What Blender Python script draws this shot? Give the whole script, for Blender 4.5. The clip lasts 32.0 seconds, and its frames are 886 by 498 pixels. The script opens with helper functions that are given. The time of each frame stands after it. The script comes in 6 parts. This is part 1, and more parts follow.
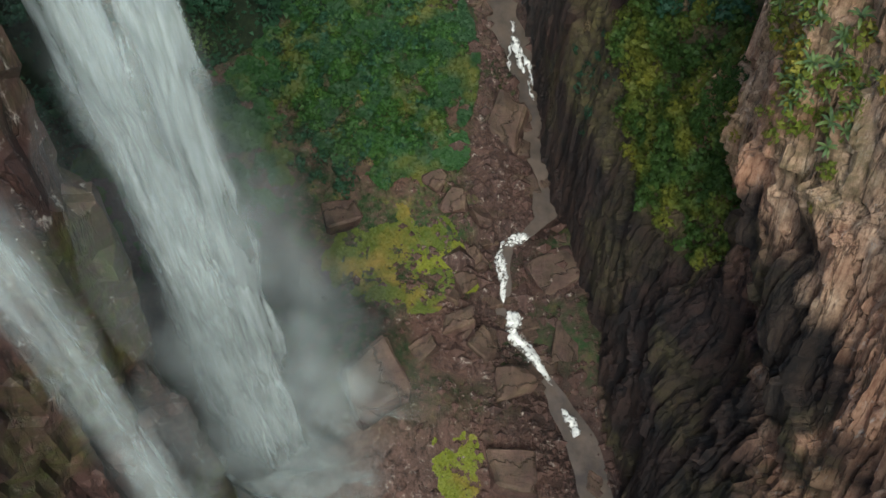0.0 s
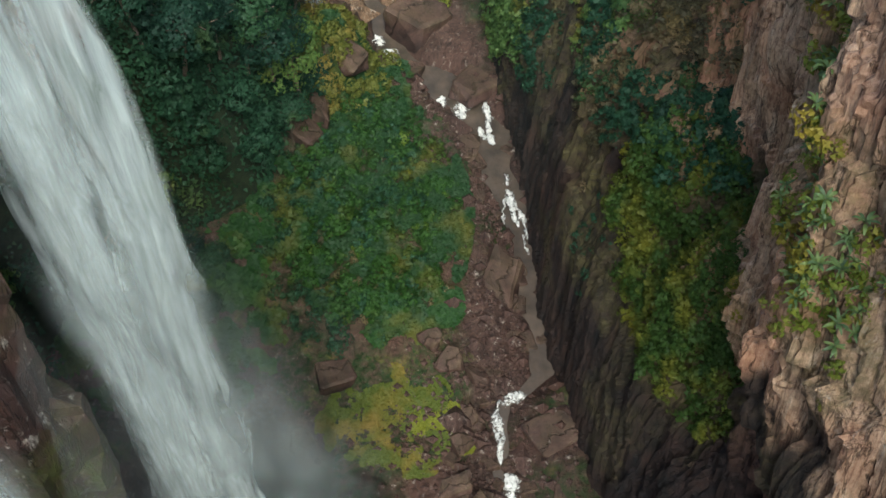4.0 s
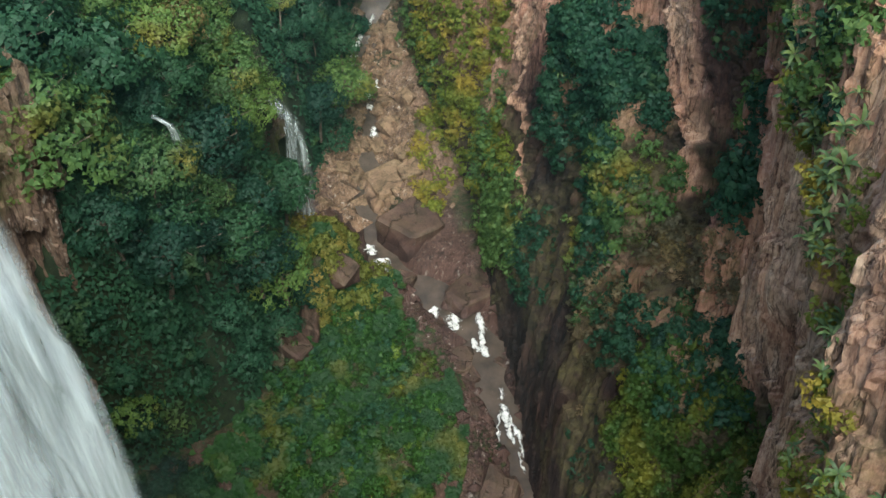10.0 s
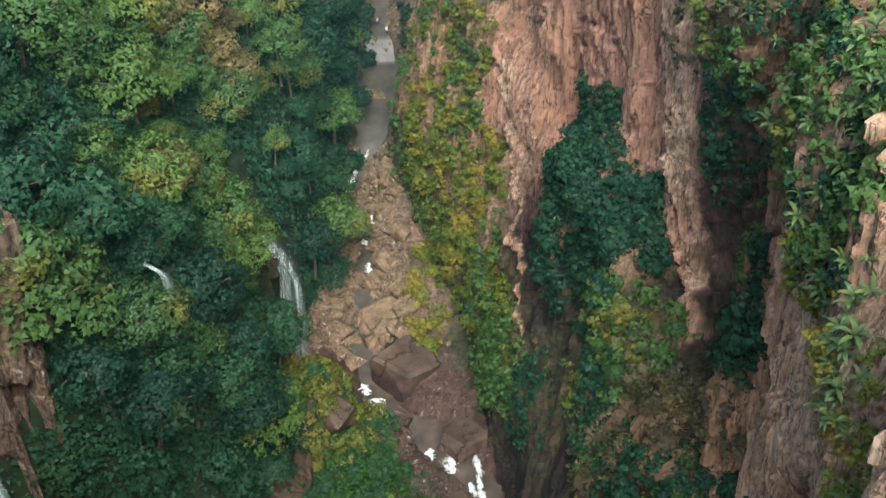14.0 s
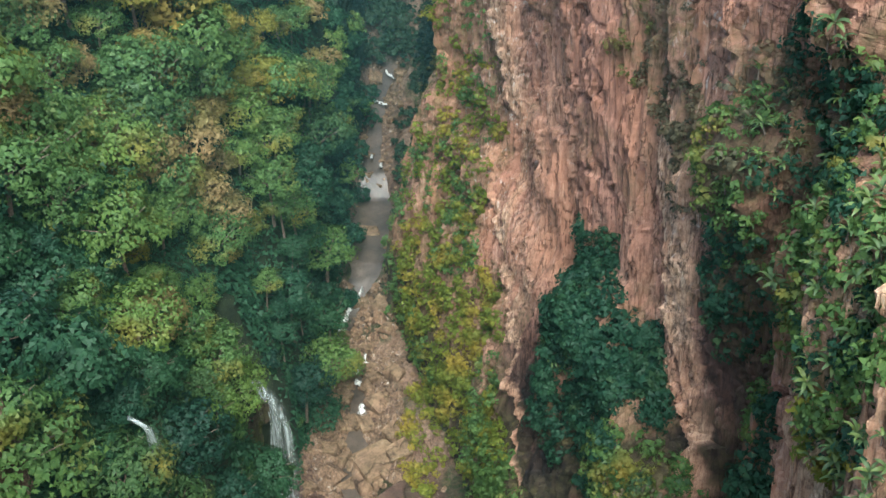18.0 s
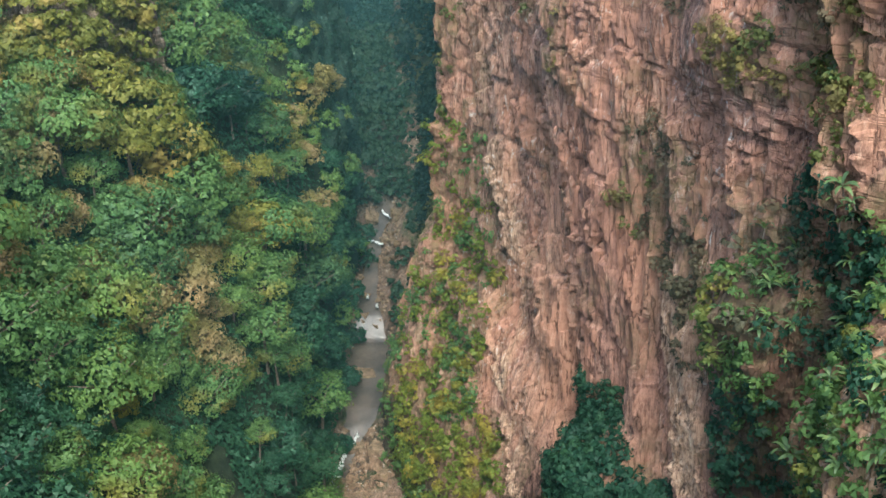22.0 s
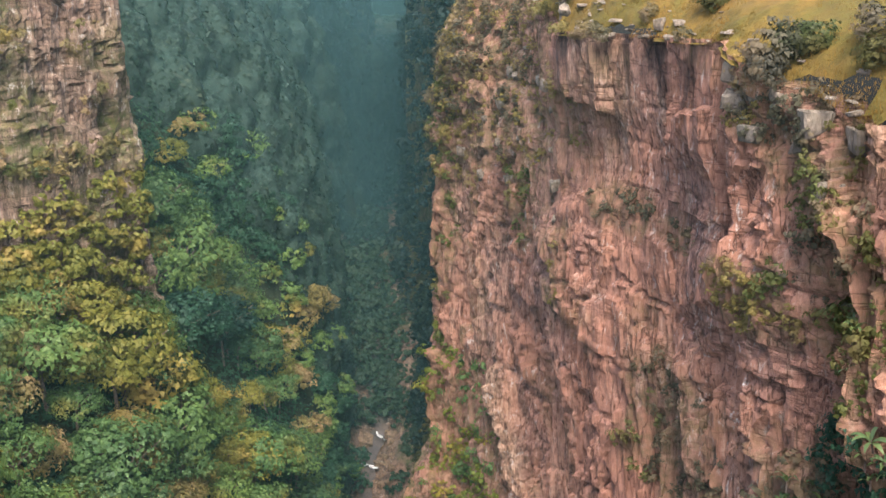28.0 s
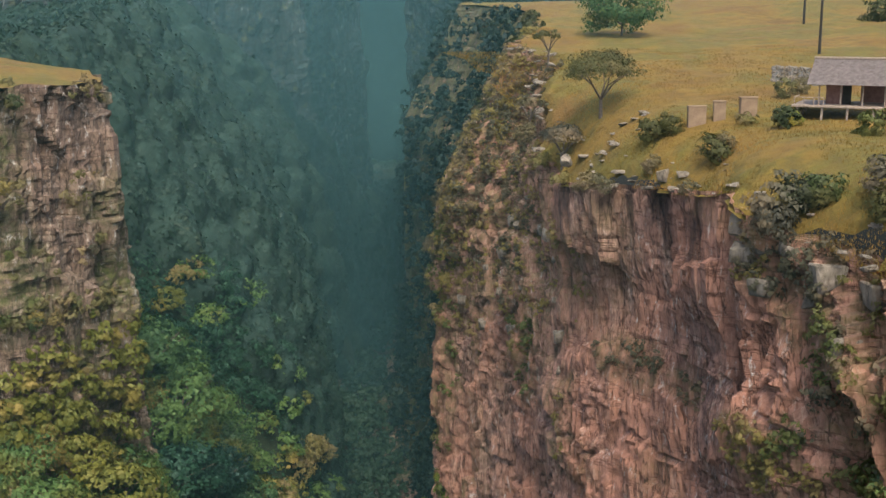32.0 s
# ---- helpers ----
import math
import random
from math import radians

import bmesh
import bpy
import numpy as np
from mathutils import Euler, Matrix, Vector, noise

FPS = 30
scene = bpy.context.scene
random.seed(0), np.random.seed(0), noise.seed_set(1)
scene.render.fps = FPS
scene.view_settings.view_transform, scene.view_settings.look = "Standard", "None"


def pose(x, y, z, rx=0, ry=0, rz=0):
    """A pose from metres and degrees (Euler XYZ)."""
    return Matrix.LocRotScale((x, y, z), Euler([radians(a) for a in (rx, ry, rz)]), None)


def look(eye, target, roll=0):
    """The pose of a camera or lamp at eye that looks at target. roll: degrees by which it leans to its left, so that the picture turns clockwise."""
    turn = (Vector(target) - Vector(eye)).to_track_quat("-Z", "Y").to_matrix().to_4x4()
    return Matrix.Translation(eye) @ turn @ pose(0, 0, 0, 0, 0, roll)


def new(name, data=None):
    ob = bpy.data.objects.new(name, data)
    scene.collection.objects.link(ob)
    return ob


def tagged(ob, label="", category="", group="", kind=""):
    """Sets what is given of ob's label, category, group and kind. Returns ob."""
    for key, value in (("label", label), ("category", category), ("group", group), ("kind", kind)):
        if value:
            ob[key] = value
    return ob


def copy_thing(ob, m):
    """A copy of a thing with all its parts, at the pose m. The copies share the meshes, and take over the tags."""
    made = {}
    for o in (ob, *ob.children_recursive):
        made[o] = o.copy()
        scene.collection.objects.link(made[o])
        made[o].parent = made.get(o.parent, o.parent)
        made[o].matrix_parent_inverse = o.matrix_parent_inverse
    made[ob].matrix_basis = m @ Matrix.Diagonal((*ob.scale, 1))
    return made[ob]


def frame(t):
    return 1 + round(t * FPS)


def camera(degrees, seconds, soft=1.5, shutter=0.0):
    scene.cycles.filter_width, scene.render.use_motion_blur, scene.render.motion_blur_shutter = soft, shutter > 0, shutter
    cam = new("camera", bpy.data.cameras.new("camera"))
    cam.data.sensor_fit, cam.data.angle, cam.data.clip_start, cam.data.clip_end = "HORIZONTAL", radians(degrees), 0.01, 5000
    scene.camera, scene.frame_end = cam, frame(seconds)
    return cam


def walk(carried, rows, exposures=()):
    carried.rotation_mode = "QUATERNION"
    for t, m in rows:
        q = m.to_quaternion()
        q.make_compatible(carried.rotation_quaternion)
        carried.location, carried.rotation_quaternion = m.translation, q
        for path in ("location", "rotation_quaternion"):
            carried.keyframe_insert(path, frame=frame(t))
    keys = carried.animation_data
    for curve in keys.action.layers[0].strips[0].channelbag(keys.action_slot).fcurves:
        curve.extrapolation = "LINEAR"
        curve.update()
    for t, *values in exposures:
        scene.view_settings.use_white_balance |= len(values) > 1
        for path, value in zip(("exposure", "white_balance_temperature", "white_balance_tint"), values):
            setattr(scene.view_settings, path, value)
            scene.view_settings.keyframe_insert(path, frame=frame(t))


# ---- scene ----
cam = camera(41.72, 32.0)
PATH = (  # seconds, eye x y z, yaw, pitch, roll
    (0, 0.00, 0.00, 0.00, 0.24, -60.72, -0.01),
    (2, -0.52, 3.84, 0.99, -0.31, -57.87, 0.40),
    (4, -0.72, 7.47, 1.94, -0.56, -55.12, 0.40),
    (6, -0.74, 10.52, 2.51, -0.78, -52.30, 0.45),
    (8, -0.33, 13.59, 2.81, -0.78, -49.51, 0.35),
    (10, -0.04, 16.36, 3.23, -0.79, -46.70, 0.22),
    (12, -0.08, 18.81, 3.72, -0.96, -43.82, 0.23),
    (14, -0.24, 21.41, 4.21, -1.14, -40.94, 0.25),
    (16, -0.19, 23.93, 4.62, -1.31, -38.01, 0.22),
    (18, -0.00, 26.81, 4.83, -1.40, -34.97, 0.20),
    (20, -0.20, 29.34, 5.41, -1.53, -32.02, 0.13),
    (22, -0.27, 31.91, 6.07, -1.65, -28.79, 0.07),
    (24, -0.20, 34.28, 6.75, -1.74, -25.53, -0.01),
    (26, -0.41, 36.84, 7.23, -1.87, -22.26, -0.14),
    (28, -0.65, 39.07, 7.70, -2.00, -18.82, -0.12),
    (30, -1.04, 40.77, 8.03, -2.10, -15.36, -0.22),
    (32, -1.23, 42.15, 8.36, -2.20, -11.91, -0.34),
)


def eye_pose(x, y, z, yaw, pitch, roll):
    a, b = radians(yaw), radians(pitch)
    ahead = Vector((-math.sin(a) * math.cos(b), math.cos(a) * math.cos(b), math.sin(b)))
    return look((x, y, z), Vector((x, y, z)) + ahead * 10, roll)


walk(cam, [(t, eye_pose(*row)) for t, *row in PATH], [(0, 1.3, 6000, 3), (9, 1.45, 5950, 3), (14, 1.7, 5850, 3), (19, 1.85, 5800, 2), (25, 1.88, 6000, 6), (28, 1.9, 6450, 19), (30, 1.55, 6500, 20), (31, 1.43, 6500, 18), (32, 1.2, 6400, 12)])

# ---------------------------------------------------------------- sky and sun
SUN_AZ, SUN_EL = radians(174.5), radians(57)
world = bpy.data.worlds.new("sky")
scene.world = world
world.use_nodes = True
wn = world.node_tree
sky = wn.nodes.new("ShaderNodeTexSky")
sky.sky_type, sky.sun_disc = "NISHITA", False
sky.sun_elevation, sky.sun_rotation = SUN_EL, SUN_AZ
sky.air_density, sky.dust_density, sky.ozone_density = 1.0, 3.0, 1.0
back = wn.nodes["Background"]
back.inputs[1].default_value = 0.125
wn.links.new(sky.outputs[0], back.inputs[0])
lamp = bpy.data.lights.new("sun", "SUN")
lamp.energy, lamp.angle, lamp.color = 2.2, radians(30), (1.0, 0.93, 0.82)
sun = new("sun", lamp)
sun_way = Vector((math.sin(SUN_AZ) * math.cos(SUN_EL), math.cos(SUN_AZ) * math.cos(SUN_EL), math.sin(SUN_EL)))
sun.matrix_world = look(sun_way * 300, (0, 0, 0))


# ---------------------------------------------------------------- numeric noise
def hash01(a, b, seed):
    a, b = np.asarray(a).astype(np.int64), np.asarray(b).astype(np.int64)
    h = (a * 374761393 + b * 668265263 + seed * 982451653) & 0xFFFFFFFF
    h = ((h ^ (h >> 13)) * 1274126177) & 0xFFFFFFFF
    h = ((h ^ (h >> 16)) * 2246822519) & 0xFFFFFFFF
    return ((h ^ (h >> 15)) & 0xFFFFFF) / float(0xFFFFFF)


def vnoise(u, v, seed=0):
    """Smooth value noise, -1 to 1."""
    iu, iv = np.floor(u), np.floor(v)
    fu, fv = u - iu, v - iv
    fu, fv = fu * fu * (3 - 2 * fu), fv * fv * (3 - 2 * fv)
    a, b = hash01(iu, iv, seed), hash01(iu + 1, iv, seed)
    c, d = hash01(iu, iv + 1, seed), hash01(iu + 1, iv + 1, seed)
    return 2 * ((a * (1 - fu) + b * fu) * (1 - fv) + (c * (1 - fu) + d * fu) * fv) - 1


def fbm(u, v, seed=0, octaves=4, gain=0.5):
    out, amp = 0, 1.0
    for k in range(octaves):
        out = out + amp * vnoise(u * 2**k, v * 2**k, seed + 17 * k)
        amp *= gain
    return out


def blocks(u, v, seed=0):
    """Offsets of broken rock blocks, 0 to 1, in rows that are shifted and warped."""
    u = u + 0.16 * vnoise(u * 0.6, v * 0.7, seed + 5)
    v = v + 0.3 * vnoise(u * 0.8, v * 0.5, seed + 9) + 0.35 * u * vnoise(u * 0.05, v * 0.05, seed + 8)
    col = np.floor(u)
    v = v + hash01(col, col * 0, seed + 3)
    row = np.floor(v)
    tilt = (u - col - 0.5) * (hash01(col, row, seed + 11) - 0.5) * 1.1 + (v - row - 0.5) * (hash01(col, row, seed + 12) - 0.5) * 0.12
    return hash01(col, row, seed) + tilt


def step(a, b, x):
    k = np.clip((x - a) / (b - a), 0, 1)
    return k * k * (3 - 2 * k)


# ---------------------------------------------------------------- materials
def material(name, rough=0.85, specular=0.3):
    m = bpy.data.materials.new(name)
    m.use_nodes = True
    p = m.node_tree.nodes["Principled BSDF"]
    p.inputs["Roughness"].default_value = rough
    p.inputs["Specular IOR Level"].default_value = specular
    return m, m.node_tree, p


def node(tree, kind, **values):
    n = tree.nodes.new(kind)
    for key, value in values.items():
        if key in n.inputs:
            n.inputs[key].default_value = value
    return n


def coords(tree, scale=(1, 1, 1), of="Object", tilt=0.0):
    t = tree.nodes.new("ShaderNodeTexCoord")
    m = tree.nodes.new("ShaderNodeMapping")
    m.inputs["Scale"].default_value = scale
    if tilt:
        turn = tree.nodes.new("ShaderNodeMapping")
        turn.inputs["Rotation"].default_value = (radians(tilt), 0, 0)
        tree.links.new(t.outputs[of], turn.inputs["Vector"])
        tree.links.new(turn.outputs[0], m.inputs["Vector"])
    else:
        tree.links.new(t.outputs[of], m.inputs["Vector"])
    return m.outputs[0]


def noise_tex(tree, vector, scale, detail=5, rough=0.6, distortion=0.0):
    n = tree.nodes.new("ShaderNodeTexNoise")
    n.inputs["Scale"].default_value, n.inputs["Detail"].default_value = scale, detail
    n.inputs["Roughness"].default_value, n.inputs["Distortion"].default_value = rough, distortion
    tree.links.new(vector, n.inputs["Vector"])
    return n.outputs["Fac"]


def ramp(tree, fac, stops):
    r = tree.nodes.new("ShaderNodeValToRGB")
    while len(r.color_ramp.elements) < len(stops):
        r.color_ramp.elements.new(0.5)
    for e, (at, colour) in zip(r.color_ramp.elements, stops):
        e.position, e.color = at, (*colour, 1) if len(colour) == 3 else colour
    tree.links.new(fac, r.inputs[0])
    return r.outputs[0]


def mix(tree, fac, a, b, how="MIX"):
    n = tree.nodes.new("ShaderNodeMix")
    n.data_type, n.blend_type = "RGBA", how
    for value, socket in ((fac, n.inputs[0]), (a, n.inputs[6]), (b, n.inputs[7])):
        if isinstance(value, (int, float)):
            socket.default_value = value
        elif isinstance(value, tuple):
            socket.default_value = (*value, 1)
        else:
            tree.links.new(value, socket)
    return n.outputs[2]


def maths(tree, how, a, b=0.0, clamp=False):
    n = tree.nodes.new("ShaderNodeMath")
    n.operation, n.use_clamp = how, clamp
    for value, socket in ((a, n.inputs[0]), (b, n.inputs[1])):
        if isinstance(value, (int, float)):
            socket.default_value = value
        else:
            tree.links.new(value, socket)
    return n.outputs[0]


def bump(tree, p, height, strength, distance):
    b = tree.nodes.new("ShaderNodeBump")
    b.inputs["Strength"].default_value, b.inputs["Distance"].default_value = strength, distance
    tree.links.new(height, b.inputs["Height"])
    tree.links.new(b.outputs[0], p.inputs["Normal"])


def axis_of(tree, axis, of="Object"):
    t = tree.nodes.new("ShaderNodeTexCoord")
    s = tree.nodes.new("ShaderNodeSeparateXYZ")
    tree.links.new(t.outputs[of], s.inputs[0])
    return s.outputs[axis]


def attr(tree, name):
    a = tree.nodes.new("ShaderNodeAttribute")
    a.attribute_name = name
    return a.outputs["Fac"]


def rock_material(name, dark, mid, light, stain, rough=0.9, moss=(0.07, 0.085, 0.02)):
    """Bedded cliff rock: long upright streaks, broken grain, pale lichen, dark seepage and painted shade in the wet
    weight; the mesh's own moss weight adds green.
    """
    m, tree, p = material(name, rough, 0.25)
    streak = noise_tex(tree, coords(tree, (0.75, 0.75, 0.13), tilt=13), 1.0, 9, 0.74, 0.25)
    fine = noise_tex(tree, coords(tree, (3.2, 3.2, 0.32), tilt=13), 1.0, 7, 0.7, 0.25)
    grain = noise_tex(tree, coords(tree, (1, 1, 0.6)), 1.6, 9, 0.75)
    broad = noise_tex(tree, coords(tree, (1, 1, 0.6)), 0.07, 5, 0.6)
    body = ramp(tree, streak, ((0.36, dark), (0.45, mid), (0.55, mid), (0.66, light)))
    sandy = ramp(tree, streak, ((0.34, (0.15, 0.09, 0.058)), (0.42, (0.47, 0.31, 0.19)), (0.56, (0.6, 0.42, 0.27)), (0.66, (0.74, 0.58, 0.4))))
    body = mix(tree, attr(tree, "sandy"), body, sandy)
    body = mix(tree, ramp(tree, fine, ((0.36, (1, 1, 1)), (0.5, (0, 0, 0)))), body, mix(tree, 0.7, body, dark))
    body = mix(tree, ramp(tree, grain, ((0.38, (0.6, 0.6, 0.6)), (0.55, (0, 0, 0)))), body, dark)
    body = mix(tree, ramp(tree, broad, ((0.42, (0, 0, 0)), (0.6, (1, 1, 1)))), body, mix(tree, 0.5, body, stain))
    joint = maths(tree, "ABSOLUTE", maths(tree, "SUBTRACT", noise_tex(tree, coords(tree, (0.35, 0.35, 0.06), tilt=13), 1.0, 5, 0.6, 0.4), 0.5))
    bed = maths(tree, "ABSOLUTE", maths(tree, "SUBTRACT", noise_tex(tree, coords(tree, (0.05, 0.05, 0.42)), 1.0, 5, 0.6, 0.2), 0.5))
    # Painted dark lines stand in for shade in cracks too fine to model.
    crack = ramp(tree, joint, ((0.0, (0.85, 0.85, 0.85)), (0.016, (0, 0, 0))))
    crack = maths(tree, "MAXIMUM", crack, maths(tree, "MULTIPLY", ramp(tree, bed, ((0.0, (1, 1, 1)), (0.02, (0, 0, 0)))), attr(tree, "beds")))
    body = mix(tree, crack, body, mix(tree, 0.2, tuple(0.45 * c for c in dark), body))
    lichen = noise_tex(tree, coords(tree, (1, 1, 0.45)), 0.9, 9, 0.75, 0.4)
    pale = maths(tree, "MULTIPLY", ramp(tree, lichen, ((0.57, (0, 0, 0)), (0.68, (1, 1, 1)))), attr(tree, "pale"))
    body = mix(tree, pale, body, (0.6, 0.55, 0.47))
    # Wet weight mixes to near black: seepage, plus shade painted on the east cliff.
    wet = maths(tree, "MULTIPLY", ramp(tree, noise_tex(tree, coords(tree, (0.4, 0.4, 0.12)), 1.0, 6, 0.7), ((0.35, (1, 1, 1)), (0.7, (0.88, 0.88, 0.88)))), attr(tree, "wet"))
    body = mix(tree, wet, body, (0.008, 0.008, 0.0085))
    green = maths(tree, "MULTIPLY", ramp(tree, noise_tex(tree, coords(tree), 0.7, 8, 0.7), ((0.35, (0, 0, 0)), (0.6, (1, 1, 1)))), attr(tree, "moss"))
    tone = ramp(tree, noise_tex(tree, coords(tree), 0.22, 6, 0.7), ((0.3, tuple(0.5 * c for c in moss)), (0.55, moss), (0.75, (0.16, 0.14, 0.035))))
    body = mix(tree, green, body, tone)
    tree.links.new(body, p.inputs["Base Color"])
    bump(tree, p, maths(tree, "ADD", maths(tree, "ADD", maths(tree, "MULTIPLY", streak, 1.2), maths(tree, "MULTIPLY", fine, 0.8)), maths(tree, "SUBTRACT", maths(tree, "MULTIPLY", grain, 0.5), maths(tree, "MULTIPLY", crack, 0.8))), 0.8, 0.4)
    return m


def leaf_material(name, shade, sunny, dry, dry_share=0.2, rough=0.6):
    """Foliage: every plant has its own tone, every leaf a little of its own."""
    m, tree, p = material(name, rough, 0.25)
    info = tree.nodes.new("ShaderNodeObjectInfo")
    geo = tree.nodes.new("ShaderNodeNewGeometry")
    base = mix(tree, ramp(tree, geo.outputs["Random Per Island"], ((0.0, (0.28, 0.28, 0.28)), (1.0, (0.74, 0.74, 0.74)))), shade, sunny)
    plant = ramp(tree, info.outputs["Random"], ((0.0, (0.55, 0.62, 0.7)), (0.35, (0.85, 0.95, 0.85)), (0.7, (1.1, 1.1, 0.9)), (1.0, (1.35, 1.25, 0.85))))
    base = mix(tree, 1.0, base, plant, "MULTIPLY")
    many = noise_tex(tree, coords(tree), 0.13, 3, 0.5)
    base = mix(tree, ramp(tree, many, ((0.62 - dry_share * 0.5, (0, 0, 0)), (0.8 - dry_share * 0.4, (1, 1, 1)))), base, dry)
    tree.links.new(base, p.inputs["Base Color"])
    t = tree.nodes.new("ShaderNodeBsdfTranslucent")
    tree.links.new(base, t.inputs["Color"])
    blend = tree.nodes.new("ShaderNodeMixShader")
    blend.inputs[0].default_value = 0.3
    tree.links.new(p.outputs[0], blend.inputs[1])
    tree.links.new(t.outputs[0], blend.inputs[2])
    tree.links.new(blend.outputs[0], tree.nodes["Material Output"].inputs["Surface"])
    return m


def plain_material(name, a, b, scale=1.0, rough=0.85, relief=0.0, specular=0.3):
    m, tree, p = material(name, rough, specular)
    n = noise_tex(tree, coords(tree), scale, 7, 0.65)
    fine = noise_tex(tree, coords(tree), scale * 9, 5, 0.7)
    both = maths(tree, "ADD", maths(tree, "MULTIPLY", n, 0.65), maths(tree, "MULTIPLY", fine, 0.35))
    tree.links.new(ramp(tree, both, ((0.36, a), (0.64, b))), p.inputs["Base Color"])
    if relief:
        bump(tree, p, both, 0.8, relief)
    return m


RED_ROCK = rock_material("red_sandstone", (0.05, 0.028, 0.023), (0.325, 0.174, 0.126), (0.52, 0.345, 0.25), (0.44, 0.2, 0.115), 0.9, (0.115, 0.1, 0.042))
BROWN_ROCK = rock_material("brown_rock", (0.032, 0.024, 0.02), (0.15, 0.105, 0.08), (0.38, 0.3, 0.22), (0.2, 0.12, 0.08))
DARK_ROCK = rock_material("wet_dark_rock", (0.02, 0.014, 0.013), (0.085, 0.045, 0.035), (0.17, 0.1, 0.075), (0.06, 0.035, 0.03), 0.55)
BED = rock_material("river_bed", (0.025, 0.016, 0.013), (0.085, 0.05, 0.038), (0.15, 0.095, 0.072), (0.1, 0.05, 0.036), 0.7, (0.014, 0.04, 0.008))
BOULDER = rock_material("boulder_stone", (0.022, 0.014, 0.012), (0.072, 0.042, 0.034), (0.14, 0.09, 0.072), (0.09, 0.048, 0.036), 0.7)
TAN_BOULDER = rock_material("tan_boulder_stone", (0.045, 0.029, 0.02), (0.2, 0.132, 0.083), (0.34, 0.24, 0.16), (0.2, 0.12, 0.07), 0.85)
# Near-black soil colour, so that gaps in the canopy look shaded.
FOREST_SOIL = plain_material("forest_soil", (0.008, 0.014, 0.008), (0.03, 0.045, 0.018), 0.5, 0.95, 0.3)
LEAF = leaf_material("leaves", (0.03, 0.075, 0.03), (0.1, 0.16, 0.045), (0.19, 0.16, 0.03), 0.15)
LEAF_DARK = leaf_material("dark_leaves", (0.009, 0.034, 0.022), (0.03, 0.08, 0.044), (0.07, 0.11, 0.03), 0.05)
LEAF_YELLOW = leaf_material("yellow_leaves", (0.062, 0.082, 0.018), (0.16, 0.15, 0.03), (0.25, 0.185, 0.045), 0.25)
LEAF_DRY = leaf_material("dry_leaves", (0.09, 0.08, 0.028), (0.2, 0.16, 0.058), (0.25, 0.175, 0.08), 0.3)
# The haze of distance is put into this blue-green leaf colour.
LEAF_HAZED = leaf_material("hazed_leaves", (0.009, 0.026, 0.019), (0.028, 0.056, 0.038), (0.038, 0.058, 0.03), 0.15)
LEAF_BANANA = leaf_material("broad_leaves", (0.055, 0.1, 0.045), (0.14, 0.19, 0.075), (0.24, 0.21, 0.07), 0.2, 0.45)
BARK = plain_material("bark", (0.05, 0.038, 0.028), (0.16, 0.125, 0.095), 3.0, 0.9, 0.1)
GRASS, gtree, gp = material("dry_grass_ground", 0.95)
patchy = noise_tex(gtree, coords(gtree), 0.05, 6, 0.65, 0.4)
tussock = noise_tex(gtree, coords(gtree), 0.55, 8, 0.75)
sward = ramp(gtree, patchy, ((0.36, (0.14, 0.074, 0.014)), (0.47, (0.175, 0.108, 0.018)), (0.56, (0.115, 0.095, 0.016)), (0.68, (0.16, 0.088, 0.02))))
sward = mix(gtree, ramp(gtree, tussock, ((0.35, (0.6, 0.6, 0.6)), (0.58, (0, 0, 0)))), sward, (0.06, 0.045, 0.012))
gtree.links.new(sward, gp.inputs["Base Color"])
bump(gtree, gp, tussock, 0.9, 0.5)


# ---------------------------------------------------------------- mesh helpers
def mesh_of(name, verts, faces, mat, smooth=False, **weights):
    me = bpy.data.meshes.new(name)
    verts, faces = np.asarray(verts, np.float32), np.asarray(faces, np.int32)
    me.vertices.add(len(verts))
    me.vertices.foreach_set("co", verts.ravel())
    me.loops.add(faces.size)
    me.loops.foreach_set("vertex_index", faces.ravel())
    me.polygons.add(len(faces))
    me.polygons.foreach_set("loop_start", np.arange(0, faces.size, faces.shape[1], dtype=np.int32))
    me.polygons.foreach_set("use_smooth", np.full(len(faces), smooth, bool))
    for key, values in weights.items():
        a = me.attributes.new(key, "FLOAT", "POINT")
        a.data.foreach_set("value", np.asarray(values, np.float32).ravel())
    me.materials.append(mat)
    me.update(calc_edges=True)
    return me


def grid_faces(nu, nv, flip=False):
    i, j = np.meshgrid(np.arange(nu - 1), np.arange(nv - 1), indexing="ij")
    a = (i * nv + j).ravel()
    f = np.stack([a, a + nv, a + nv + 1, a + 1], 1)
    return f[:, ::-1] if flip else f


def part(name, me, parent=None, m=None, label=""):
    ob = new(name, me)
    if parent is not None:
        ob.parent = parent
    if m is not None:
        ob.matrix_basis = m
    return tagged(ob, label)


def bm_mesh(name, bm, mat, smooth=False):
    me = bpy.data.meshes.new(name)
    bm.to_mesh(me)
    bm.free()
    if smooth:
        me.polygons.foreach_set("use_smooth", np.ones(len(me.polygons), bool))
    me.materials.append(mat)
    return me

# ---------------------------------------------------------------- the lie of the land
RIVER_Y = (-60, 40, 63.6, 70, 75, 80, 85, 90, 96, 98, 102, 110, 120, 128, 138, 148, 154, 158, 168, 172, 180, 190, 198, 212, 224, 231, 239, 249, 262, 274, 281, 297, 313, 324, 389, 480, 620)
RIVER_X = (34, 26, 20.6, 17.7, 15.2, 10.9, 9.4, 10.1, 9.5, 13, 17, 17, 15.5, 15.4, 12.7, 10, 9, 5, -0.5, -9.3, -11, -14, -13.5, -14, -14.6, -18, -16, -13, -12, -11.3, -12, -12, -8, -8, -14, -8, 0)
